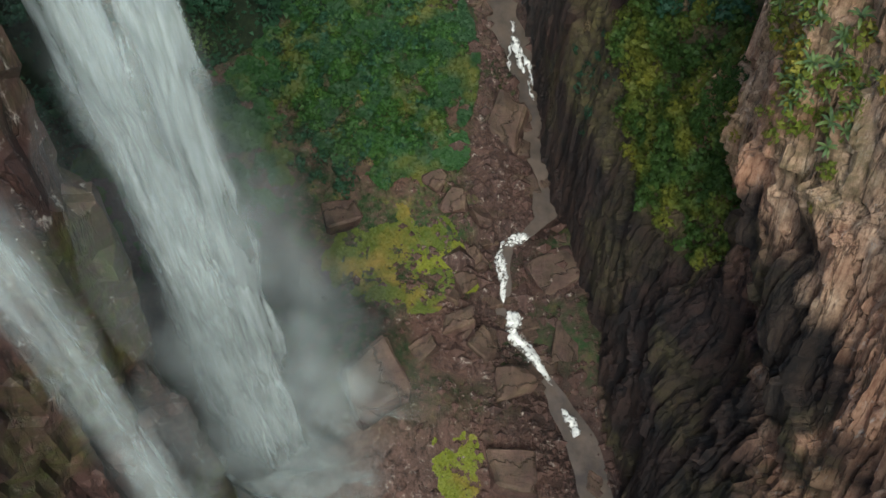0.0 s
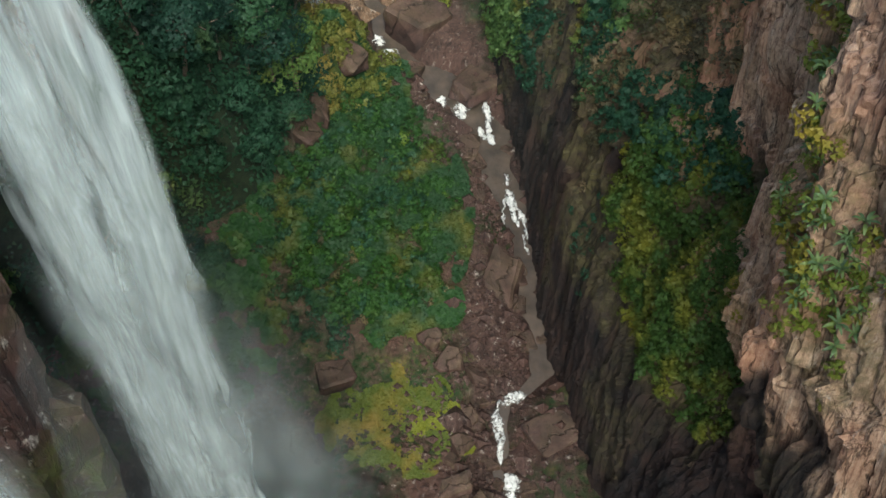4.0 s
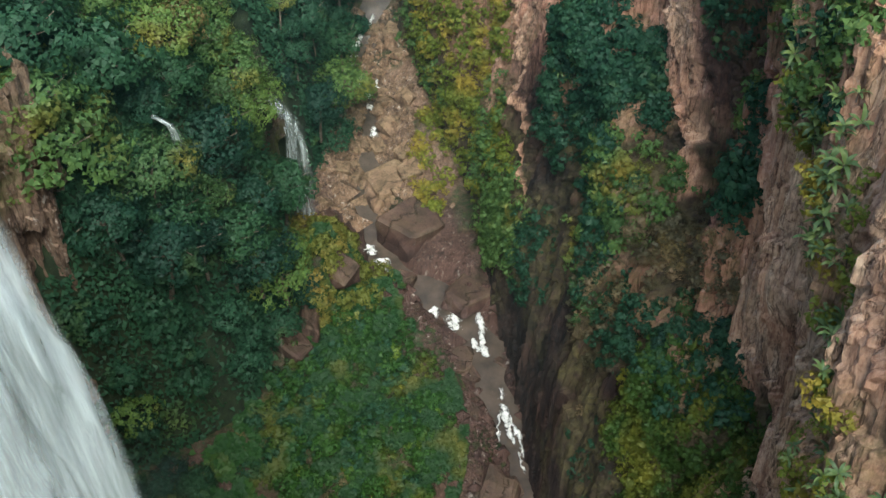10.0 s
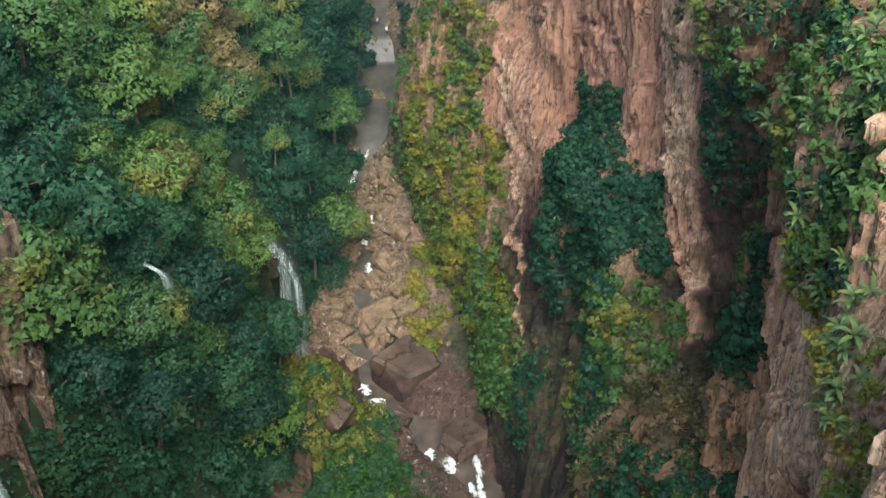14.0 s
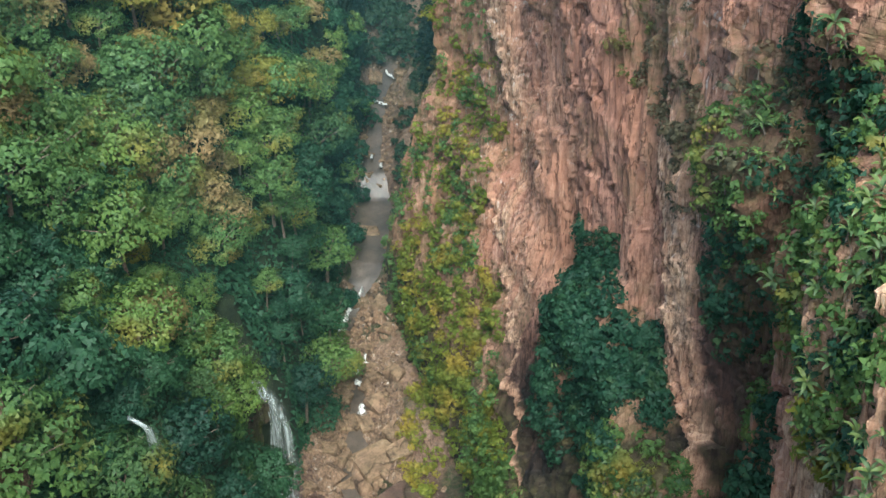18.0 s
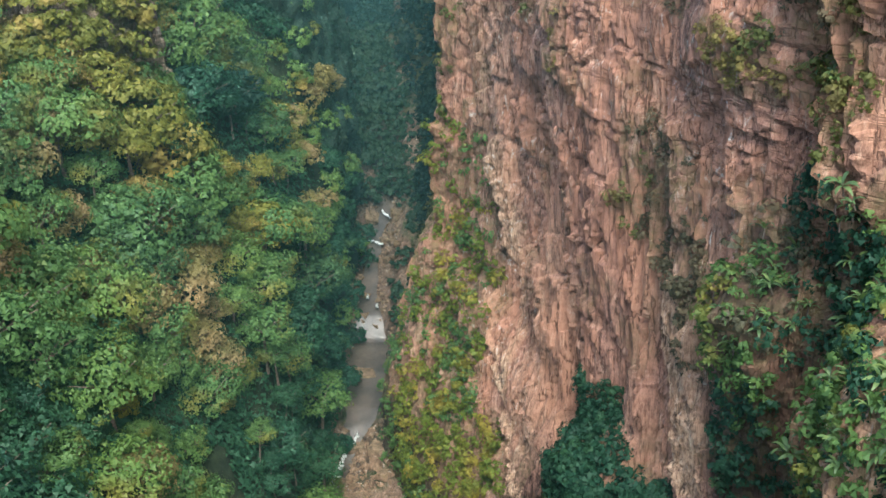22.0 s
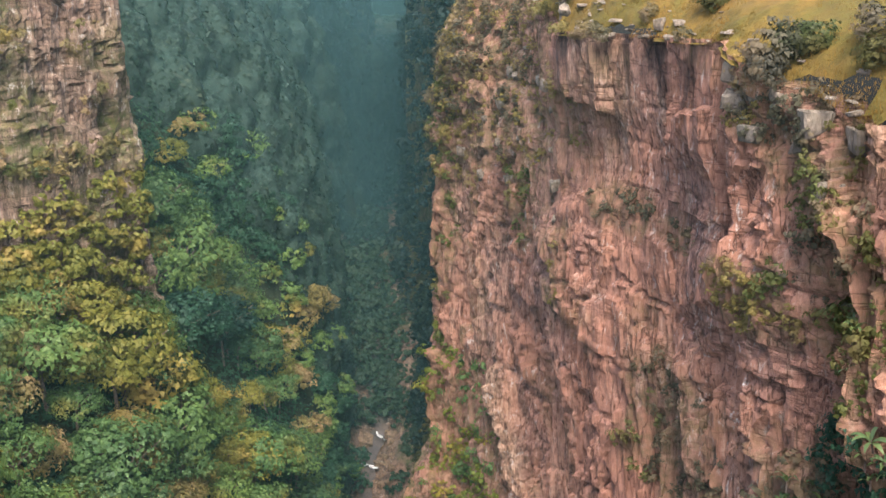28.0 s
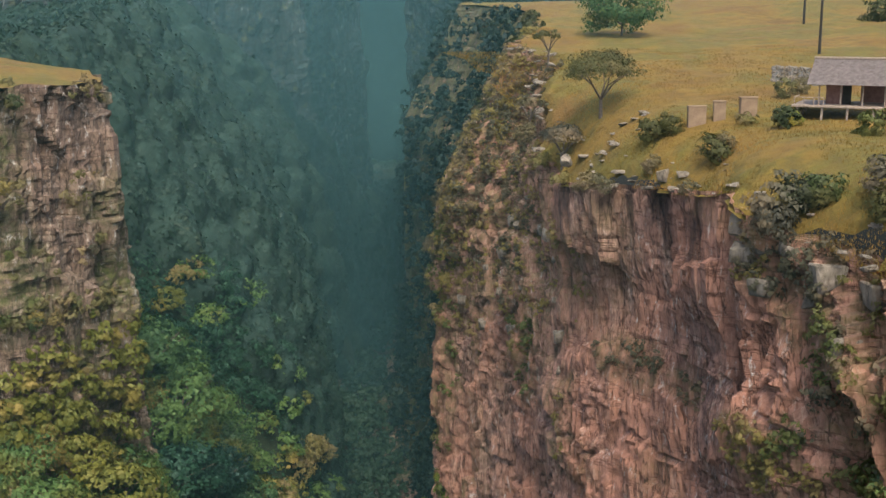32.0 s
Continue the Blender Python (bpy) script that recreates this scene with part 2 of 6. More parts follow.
WIDTH_Y = (-60, 60, 75, 90, 98, 104, 112, 125, 140, 152, 160, 166, 171, 176, 186, 196, 205, 216, 228, 240, 248, 255, 274, 281, 300, 330, 400)
WIDTH = (7, 5, 2.4, 1.8, 3, 5, 5, 4.5, 5, 8, 9, 11, 8, 6, 5, 7, 3.4, 3.4, 3, 3, 8, 12, 9, 5, 4, 4, 3)
BED_Y = (-60, 40, 83, 109, 137, 157, 176, 195, 215, 228, 238, 246, 250, 275, 281, 297, 313, 330, 389, 480, 620)
BED_Z = (-180, -175, -171, -170, -169, -168, -167.5, -167, -165.5, -164, -162, -157, -155, -153.5, -149, -143, -136, -129, -113, -95, -70)
FOOT_Y = (-60, 60, 90, 110, 120, 127, 135, 150, 165, 182, 190, 212, 245, 290, 325, 389, 440, 480, 620)
FOOT_X = (-80, -76, -68, -58, -52, -40, -32.5, -28.5, -28, -29.5, -26, -22, -19.5, -17, -16, -24, -8, 6, 20)
WALL_Y = (-60, 30, 44, 60, 73, 87, 101, 117, 128, 137, 143, 148, 153, 163, 173, 183, 206, 216, 228, 238, 246, 256, 275, 300, 340, 385, 395, 430, 520, 640)
WALL_X = (36, 36, 35, 33, 32, 36, 36.5, 37, 36.5, 35, 33, 31.5, 30.5, 29.5, 25, 22, 17.5, 14, 10, 4.5, 5, 9, 12, 13, 10, 0, 1, 12, 20, 10)


def river_x(y):
    return np.interp(y, RIVER_Y, RIVER_X)


def river_z(y):
    return np.interp(y, BED_Y, BED_Z)


LOW_Y = (-60, 40, 55, 73, 88, 104, 122, 130, 137, 152, 161, 170, 182, 190, 200, 210, 220, 228, 238, 246, 256, 275, 300, 340, 385, 395, 430, 520, 640)
LOW_X = (36, 36, 37, 35.5, 32.6, 29.8, 27.5, 26.2, 26, 24.5, 21.5, 20.5, 19, 17.3, 14.5, 11.5, 7.5, 5.5, 1.5, 1, 5, 8, 9, 6, -4, -3, 8, 16, 6)


def wall_x(y, z):
    """The smooth face of the east cliff: upright above, a stepped-out wall with brush below, upright again at the river."""
    low = np.interp(y, LOW_Y, LOW_X) - 0.27 * np.clip(-115 - z, 0, 30) - 0.1 * np.maximum(-145 - z, 0)
    x = np.interp(y, WALL_Y, WALL_X)
    ledge = np.interp(y, (60, 112, 134, 142, 150, 160, 172, 230), (-113, -112, -108, -100, -95, -95, -106, -106)) + 2.0 * vnoise(y / 5, y * 0, 19)
    x = x + (low - x) * step(4.5, -4.5, z - ledge)
    x = x + 14 * step(-47, -40, z) * step(124, 112, y) + 4.0 * step(-62, -50, z) * step(-22, -30, z) * np.exp(-((y - 131) / 5) ** 2)
    return x + 0.5 * np.maximum(z + 25, 0) * step(200, 230, y)


def slope_rise(u, y):
    """How far the west slope has risen, u metres behind its foot."""
    k = step(190, 235, y)
    a, b, c = 45 + 10 * k, 4.2 + 2.3 * k, 1.22 + 0.08 * k
    return a * (1 - np.exp(-u / b)) + c * u


def floor_z(x, y):
    z = river_z(y)
    bank = np.abs(x - river_x(y))
    rise = 0.09 * np.maximum(bank - 4, 0) + 3.0 * step(3, 9, bank)
    return z + rise + 7 * np.exp(-((x + 8) / 12) ** 2 - ((y - 66) / 16) ** 2) + 10 * np.exp(-((x + 22) / 6.5) ** 4 - ((y - 167) / 8) ** 4)


def ground_z(x, y):
    """The uneven gorge floor with its rubble, hollowed along the river."""
    near = np.exp(-((river_x(y) - x) / 5.5) ** 2)
    z = floor_z(x, y) + (1 - near) * (1.1 * fbm(x / 7, y / 7, 3) + 1.1 * np.maximum(blocks(x / 3.2, y / 3.2, 4) - 0.45, 0)) + 0.2 * fbm(x / 1.5, y / 1.5, 6)
    return z - 0.9 * near - 0.9 * step(1.1, 0.8, np.abs(x - river_x(y)) / (0.5 * np.interp(y, WIDTH_Y, WIDTH)))


# ---------------------------------------------------------------- gorge floor
def build_floor():
    ys, ss = np.linspace(-60, 620, 380), np.linspace(0, 1, 110)
    y, s = np.meshgrid(ys, ss, indexing="ij")
    left = np.interp(y, FOOT_Y, FOOT_X) - 4
    right = wall_x(y, floor_z(np.full_like(y, 20.0), y)) + 6
    x = left + (right - left) * s
    near = np.exp(-((river_x(y) - x) / 5.5) ** 2)
    z = ground_z(x, y)
    green = step(-0.2, 0.35, fbm(x / 11, y / 11, 8) + 0.9 * np.exp(-((x + 17) / 13) ** 2) * step(100, 118, y) * step(175, 150, y) + 0.9 * np.exp(-((x + 5) / 9) ** 2 - ((y - 93) / 9) ** 2) - 0.9 * np.exp(-((x - river_x(y)) / 8) ** 2))
    green = np.maximum(green, 0.95 * step(22, 14, np.hypot((x + 15) * 1.1, (y - 132) * 0.75))) * step(55, 75, y)
    me = mesh_of("ground", np.stack([x, y, z], -1).reshape(-1, 3), grid_faces(*x.shape), BED, True,
                 moss=green, sandy=0.3 * step(182, 196, y), pale=np.full(x.size, 0.3), wet=0.55 * near + 0.2 * step(80, 50, y))
    tagged(part("ground", me), "brown rocky gorge floor with mossy patches", "ground", kind="structure")


# ---------------------------------------------------------------- east cliff
LEAN = 0.2  # how far the columns lean along the wall for each metre up


def build_east_cliff():
    ys = np.concatenate([np.linspace(-60, 30, 30), np.linspace(30.5, 262, 640), np.linspace(262.7, 640, 130)])
    zs = np.linspace(0, 1, 290)
    y0, k = np.meshgrid(ys, zs, indexing="ij")
    z = np.full_like(y0, -85.0)
    for turn in range(8):
        y = y0 + LEAN * (z + 85)
        top, low = np.interp(y, RIM_Y, RIM_Z), river_z(y) - 4
        z = low + (top - low) * k
    x = wall_x(y, z)
    # broken buttresses, columns and ledges
    leaning, slant = y - LEAN * z, y + 0.12 * z
    bedded = step(-64, -40, z)
    rough = 1.0 * fbm(leaning / 20, z / 90, 21, 3) - 2.6 * (blocks(leaning / 9.5, z / 34, 22) - 0.5) - 1.5 * (blocks(leaning / 4.2, z / 15, 23) - 0.5)
    rough = rough - 0.9 * (blocks(leaning / 1.9, z / 6.5, 27) - 0.5) - 0.45 * (blocks(leaning / 0.9, z / 2.8, 34) - 0.5)
    rough = rough - 1.0 * (blocks((leaning + 0.45 * z) / 7, (z - 0.2 * leaning) / 11, 36) - 0.5)
    rough = rough + 1.1 * step(0.08, 0.015, np.abs(vnoise(leaning / 3.0, z / 55, 39))) + 0.9 * step(0.06, 0.02, np.abs(vnoise((leaning + 0.5 * z) / 12, (z - 0.3 * y) / 12, 40))) * step(-100, -75, z)
    beds = 1.3 * (blocks(leaning / 9, z / 5.0, 35) - 0.5) + 0.3 * (blocks(leaning / 4, z / 2.1, 38) - 0.5) - 0.8 * step(0.1, 0.02, np.abs(vnoise(leaning / 16, z / 4.5, 45)))
    rough = rough - bedded * beds
    panel = step(-46, -36, z) * step(-8, -12, z) * step(146, 151, y) * step(200, 192, y)
    rough = rough * (1 - 0.72 * panel) - 2.4 * panel * (blocks(leaning / 13, z / 11, 52) - 0.5) - 0.5 * panel * (blocks(leaning / 4.5, z / 3.5, 53) - 0.5)
    rough = rough - 1.9 * step(-104, -118, z) * (blocks(leaning / 3.4, z / 5.5, 61) - 0.5)
    bare = step(-150, -120, z)
    x = x + rough * (0.45 + 0.55 * bare) * (1 - 0.7 * step(250, 290, y))
    # dark gullies that cut back between the columns
    for gy, gz0, gz1, width, depth in GULLIES:
        x = x + depth * np.exp(-((slant - gy - 0.12 * gz0) / width) ** 2) * step(gz0 - 12, gz0, z) * step(gz1 + 10, gz1, z)
    for oy, oz, ry, rz, out in NOSES:
        x = x - out * np.exp(-((y - oy) / ry) ** 2 - ((z - oz) / rz) ** 2)
    # The rock turns darker towards its foot.
    foot_dark = 0.75 * step(-134, -148, z)
    ribs = 0 * y
    for y0, z0, y1, z1, w0, w1, out in RIBS:
        k = np.clip((z - z0) / (z1 - z0), 0, 1)
        near = step(1.15, 0.75, np.abs(y - (y0 + (y1 - y0) * k)) / (w0 + (w1 - w0) * k) + 0.12 * vnoise(y / 2.5, z / 14, 37)) * step(z1 - 4, z1 + 1, z) * step(z0 + 12, z0, z)
        ribs = np.maximum(ribs, near)
        x = x - out * near
    # Lower wall: damp rock and the shade under its overhangs, both as dark colour.
    damp_shade = step(-106, -128, z) * (0.9 + 0.3 * vnoise(y / 7, z / 40, 25)) * step(195, 165, y)
    # Gullies and dark spots: their shade is put into the same colour mask.
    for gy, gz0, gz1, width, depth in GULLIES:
        damp_shade = np.maximum(damp_shade, 0.9 * np.exp(-((slant - gy - 0.12 * gz0) / (width * 1.1)) ** 2) * step(gz0 - 8, gz0, z) * step(gz1 + 10, gz1, z))
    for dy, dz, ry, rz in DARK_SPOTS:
        damp_shade = np.maximum(damp_shade, 0.88 * step(1.25, 0.6, np.hypot((y - dy) / ry, (z - dz) / rz) + 0.35 * fbm(y / 3, z / 6, 29)))
    damp_shade = np.maximum(damp_shade, foot_dark)
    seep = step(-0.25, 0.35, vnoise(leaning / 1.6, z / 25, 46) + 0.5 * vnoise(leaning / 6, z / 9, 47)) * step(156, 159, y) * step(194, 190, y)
    damp_shade = np.maximum(damp_shade, 0.8 * seep * step(-21, -15, z + 2 * vnoise(y / 2, y * 0, 48)) * step(-8.5, -10.5, z))
    plants = np.maximum(0.35 * step(0.1, 0.7, fbm(y / 8, z / 10, 26)), 2.5 * step(240, 262, y))
    plants = np.maximum(plants, 0.75 * step(198, 212, y) * step(-44, -30, z))
    for py, pz, ry, rz, *_ in PATCHES:
        plants = np.maximum(plants, 0.65 * step(1.3, 0.8, np.hypot((y - py) / ry, (z - pz) / rz) + 0.4 * fbm(y / 5, z / 8, 30)))
    sandy = np.clip(step(113, 106, y) * step(-122, -108, z) + 0.35 * step(-72, -90, z) * step(134, 140, y) * step(165, 145, y) + 0.1 * step(195, 215, y) * step(-45, -30, z) * step(252, 244, y) + 0.35 * fbm(y / 10, z / 30, 36, 3), 0, 1)
    sandy, damp_shade, plants = np.maximum(sandy, 0.7 * ribs), damp_shade * (1 - ribs), plants * (1 - 0.9 * ribs)
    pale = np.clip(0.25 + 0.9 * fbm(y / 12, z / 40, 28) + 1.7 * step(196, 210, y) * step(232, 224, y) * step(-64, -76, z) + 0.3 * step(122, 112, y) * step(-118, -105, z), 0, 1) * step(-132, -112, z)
    me = mesh_of("cliff_east", np.stack([x, y, z], -1).reshape(-1, 3), grid_faces(*x.shape, flip=True), RED_ROCK, False, moss=plants, pale=pale, wet=np.clip(damp_shade * (0.95 + 0.3 * step(-92, -104, z)), 0, 1), sandy=sandy, beds=0.55 * bedded)
    tagged(part("cliff_east", me), "tall reddish sandstone cliff with pale lichen streaks and ledges", "cliff", kind="structure")
    return ys, x, y[:, -1]


RIM_Y = (-60, 60, 100, 112, 122, 132, 136, 146, 151, 157, 166, 174, 181, 189, 195, 202, 214, 229, 240, 262, 300, 385, 430, 640)
RIM_Z = (-13, -13, -13, -13, -13, -12.5, -12, -11, -9.3, -10.3, -11.4, -12.3, -13, -14, -12.6, -10.4, -5, 0, 1.5, 3.5, 6, 8, 10, 16)
GULLIES = ((130, -115, -48, 6.0, 4.5), (96, -125, -95, 4.0, 4.0))
RIBS = (  # top y, z; foot y, z; half width at the top and at the foot; metres out
    (214, -104, 160, -136.5, 1.8, 1.2, 0.8), (150, -70, 131.5, -107, 7.0, 1.0, 1.3), (104, -72, 92, -104, 6.0, 3.0, 1.2), (214, -80, 196, -112, 3.0, 1.0, 1.0),
)
NOSES = (  # y, z, half sizes, metres out
    (54, -95, 3.0, 4.5, -2.5), (63, -130, 10, 7, -3.0), (106, -56, 10, 10, 4.0), (135, -60, 6, 8, 4.5), (84, -66, 8, 8, 2.0), (160, -48, 7, 5, 0.8), (153, -27, 8, 4.5, -2.2), (175, -28, 10, 5, -2.0), (140, -31, 12, 4, 1.6),
)
DARK_SPOTS = (  # y, z, half sizes: black seepage, and shade of overhangs and hollows put into the colour
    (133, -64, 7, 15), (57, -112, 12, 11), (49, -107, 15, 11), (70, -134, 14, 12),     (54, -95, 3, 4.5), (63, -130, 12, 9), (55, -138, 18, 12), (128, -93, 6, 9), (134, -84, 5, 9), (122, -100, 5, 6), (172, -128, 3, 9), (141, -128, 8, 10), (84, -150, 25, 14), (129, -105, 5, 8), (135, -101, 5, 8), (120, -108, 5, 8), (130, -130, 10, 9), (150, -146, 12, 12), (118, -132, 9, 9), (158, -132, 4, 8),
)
PATCHES = (  # y, z, half sizes, kind of plant, how many, size
    (92, -122, 17, 15, "carpet", 760, 1.4), (78, -122, 9, 13, "carpet", 260, 1.3), (104, -121, 8, 11, "carpet", 200, 1.4), (75, -108, 6, 5, "shrub_bright", 16, 1.1),
    (155, -108, 11, 9, "shrub_dark", 90, 2.3), (166, -110, 7, 9, "shrub_dark", 40, 2.1), (146, -104, 7, 8, "shrub_dark", 44, 2.2), (171, -97, 5, 5, "shrub_dark", 34, 1.9), (164, -93, 6, 3, "shrub_dark", 24, 1.9), (137, -112, 7, 5, "shrub", 50, 2.0), (130, -112, 6, 4, "shrub_brown", 30, 1.8), (152, -97, 9, 4, "shrub_dark", 70, 2.4), (144, -101, 6, 4, "shrub_dark", 40, 2.3), (136, -107, 7, 3.5, "shrub", 40, 1.9), (160, -99, 7, 5, "shrub_dark", 40, 2.2), (124, -109, 7, 3, "shrub_brown", 26, 1.6), (158, -118, 8, 6, "shrub_dark", 40, 2.0),
    (134, -114, 8, 6, "shrub", 44, 1.9), (120, -109, 8, 5, "shrub_brown", 40, 1.6), (112, -102, 4, 4, "shrub_brown", 20, 1.5), (104, -112, 8, 5, "shrub_dark", 60, 1.9), (113, -116, 8, 6, "shrub_dark", 44, 1.8), (128, -119, 8, 7, "shrub_brown", 24, 1.6),
    (140, -125, 10, 6, "shrub", 26, 1.5), (128, -127, 8, 6, "shrub_brown", 22, 1.3), (150, -138, 10, 8, "shrub_dark", 26, 1.4), (120, -136, 8, 8, "shrub_brown", 14, 1.1), (108, -142, 8, 10, "shrub_dark", 16, 1.0), (162, -140, 8, 8, "shrub", 40, 1.6),
    (222, -138, 12, 16, "shrub_bright", 90, 1.9), (205, -138, 13, 18, "shrub_bright", 110, 2.0), (190, -147, 13, 14, "shrub_bright", 80, 2.0), (178, -150, 11, 11, "shrub", 70, 2.0), (196, -128, 8, 9, "shrub_bright", 40, 1.9), (213, -122, 8, 10, "shrub", 40, 1.8), (170, -149, 8, 12, "shrub", 40, 1.9), (184, -137, 8, 8, "shrub", 44, 1.9), (175, -141, 8, 7, "shrub_bright", 30, 1.8),
    (222, -112, 14, 24, "shrub_bright", 110, 1.9), (226, -100, 10, 26, "shrub", 60, 1.6), (236, -100, 5, 30, "shrub_bright", 60, 1.5), (225, -152, 20, 8, "shrub", 60, 1.8), (243, -132, 10, 20, "shrub", 50, 1.8), (212, -156, 22, 5, "shrub_bright", 40, 1.6), (238, -50, 4, 30, "shrub", 45, 1.3),
    (162, -146, 8, 8, "shrub", 60, 1.9), (152, -144, 6, 9, "shrub_dark", 34, 1.5), (140, -116, 7, 6, "shrub_dark", 40, 1.9), (132, -122, 7, 5, "shrub_dark", 34, 1.6), (122, -124, 8, 6, "shrub_dark", 34, 1.6), (168, -156, 5, 5, "shrub", 30, 1.7),
    (232, -8, 10, 9, "shrub_dry", 70, 1.0), (222, -6, 8, 6, "shrub_brown", 30, 0.9), (114, -86, 4, 10, "shrub_dark", 60, 2.0), (121, -80, 4, 7, "shrub", 20, 1.8),
    (134, -62, 7, 12, "shrub", 60, 1.6), (132, -74, 7, 11, "shrub_dark", 55, 1.7), (131, -52, 8, 8, "shrub_brown", 34, 1.4), (126, -45, 7, 7, "shrub_dark", 30, 1.6),
    (66, -76, 11, 9, "shrub_bright", 60, 1.4), (58, -86, 7, 6, "shrub_bright", 14, 1.1), (82, -66, 8, 7, "shrub_bright", 30, 1.5),
    (104, -52, 14, 13, "shrub", 120, 1.7), (108, -44, 14, 4, "shrub_dark", 60, 1.7), (104, -60, 14, 12, "shrub_dark", 60, 1.5), (98, -66, 10, 8, "shrub_bright", 26, 1.5), (122, -52, 8, 12, "shrub_dark", 36, 1.8), (112, -40, 10, 6, "shrub", 26, 1.8),
    (154, -60, 12, 6, "shrub_brown", 44, 1.3), (160, -52, 8, 5, "shrub_brown", 18, 1.1), (146, -66, 5, 8, "shrub_brown", 18, 1.4), (165, -60, 4, 6, "shrub", 12, 1.2),
    (143, -33, 9, 3, "shrub_dry", 70, 0.9), (139, -30, 2, 2, "shrub", 5, 1.2), (130, -32, 6, 5, "shrub", 14, 1.3), (133, -22, 4, 3, "shrub", 8, 1.3),
    (225, -14, 14, 12, "shrub_brown", 330, 0.9), (240, -12, 12, 14, "shrub_dry", 260, 1.0), (240, -18, 14, 18, "shrub_brown", 260, 1.1), (250, -24, 12, 20, "shrub_brown", 200, 1.3), (262, -4, 14, 8, "shrub_dry", 120, 1.4), (214, -26, 12, 12, "shrub_brown", 90, 0.9), (205, -18, 8, 8, "shrub_dry", 50, 0.8), (236, -34, 10, 14, "shrub_dry", 90, 1.1), (262, -10, 14, 14, "shrub", 90, 1.6),
    (216, -22, 12, 14, "shrub_dry", 80, 0.9), (204, -34, 9, 9, "shrub_dry", 34, 0.9), (228, -32, 7, 18, "shrub_dry", 60, 1.0), (205, -42, 5, 6, "shrub_bright", 10, 1.4), (192, -26, 8, 8, "shrub_dry", 26, 0.8),
    (141, -14, 7, 3.5, "shrub_brown", 34, 1.1), (135, -19, 6, 5, "shrub", 22, 1.2), (147, -14, 4, 3, "shrub_dry", 14, 0.9), (133, -27, 5, 4, "shrub_brown", 14, 1.1),
    (128, -30, 5, 10, "shrub", 40, 1.3), (128, -44, 6, 8, "shrub_dark", 44, 1.5), (131, -22, 4, 5, "shrub_brown", 24, 1.2),
    (174, -33, 6, 3, "shrub_brown", 16, 1.0), (163, -33, 5, 2, "shrub_brown", 10, 0.9), (187, -46, 3, 6, "shrub_dry", 10, 0.9),
)


# ---------------------------------------------------------------- plateau east of the gorge
def plateau_z(x, y):
    edge = np.interp(y, WALL_Y, WALL_X) + 10 * step(205, 230, y)
    r = np.maximum(x - edge, 0)
    rim = np.interp(y, RIM_Y, RIM_Z)
    flat = -4 + 0.085 * np.clip(y - 172, 0, 150) + 0.05 * np.maximum(x - 60, 0)
    return rim + (flat - rim) * (1 - np.exp(-r / 5.5)) + 0.35 * fbm(x / 9, y / 9, 31, 3) * np.minimum(r / 4, 1)


def build_plateau():
    ys = np.concatenate([np.linspace(-60, 126, 20), np.linspace(127, 262, 170), np.linspace(264, 640, 50)])
    ss = np.concatenate([np.linspace(0, 1, 100) ** 1.5 * 60, np.linspace(62, 900, 30)])
    y, s = np.meshgrid(ys, ss, indexing="ij")
    x = np.interp(y, CLIFF_TOP, CLIFF_X[:, -1]) + s - 0.25
    z = plateau_z(x, y) - 0.25
    z = z + 0.5 * (blocks(x / 1.5, y / 1.5, 33) - 0.4) * step(6, 1, s) * step(0, 0.8, s) - 0.3 * step(0.8, 0, s)
    me = mesh_of("plateau_east", np.stack([x, y, z], -1).reshape(-1, 3), grid_faces(*x.shape), GRASS, True)
    tagged(part("plateau_east", me), "gently sloping plateau of yellow-green dry grass", "grassland", kind="structure")


# ---------------------------------------------------------------- west slope under the forest
def build_west_slope():
    ys, us = np.linspace(60, 620, 200), np.concatenate([np.linspace(0, 1, 70) ** 1.7 * 60, np.linspace(63, 500, 25)])
    y, u = np.meshgrid(ys, us, indexing="ij")
    foot = np.interp(y, FOOT_Y, FOOT_X)
    rise = slope_rise(u, y) - 4.5 * step(4, 20, u)
    z = floor_z(foot, y) + rise + 2.0 * fbm(y / 14, u / 14, 41) * step(0, 8, u) - 2
    z = np.minimum(z, -6 + 0.12 * np.clip(y - 270, 0, 130) - 70 * step(394, 446, y) + 1.5 * fbm(y / 30, u / 30, 43))
    x = foot - u + 1.6 * fbm(y / 12, z / 25, 42) + 0.9 * (blocks(y / 3, z / 6, 44) - 0.5)
    me = mesh_of("slope_west", np.stack([x, y, z], -1).reshape(-1, 3), grid_faces(*x.shape, flip=True), FOREST_SOIL, True)
    tagged(part("slope_west", me), "steep dark forest floor under dense trees", "hillside", kind="structure")


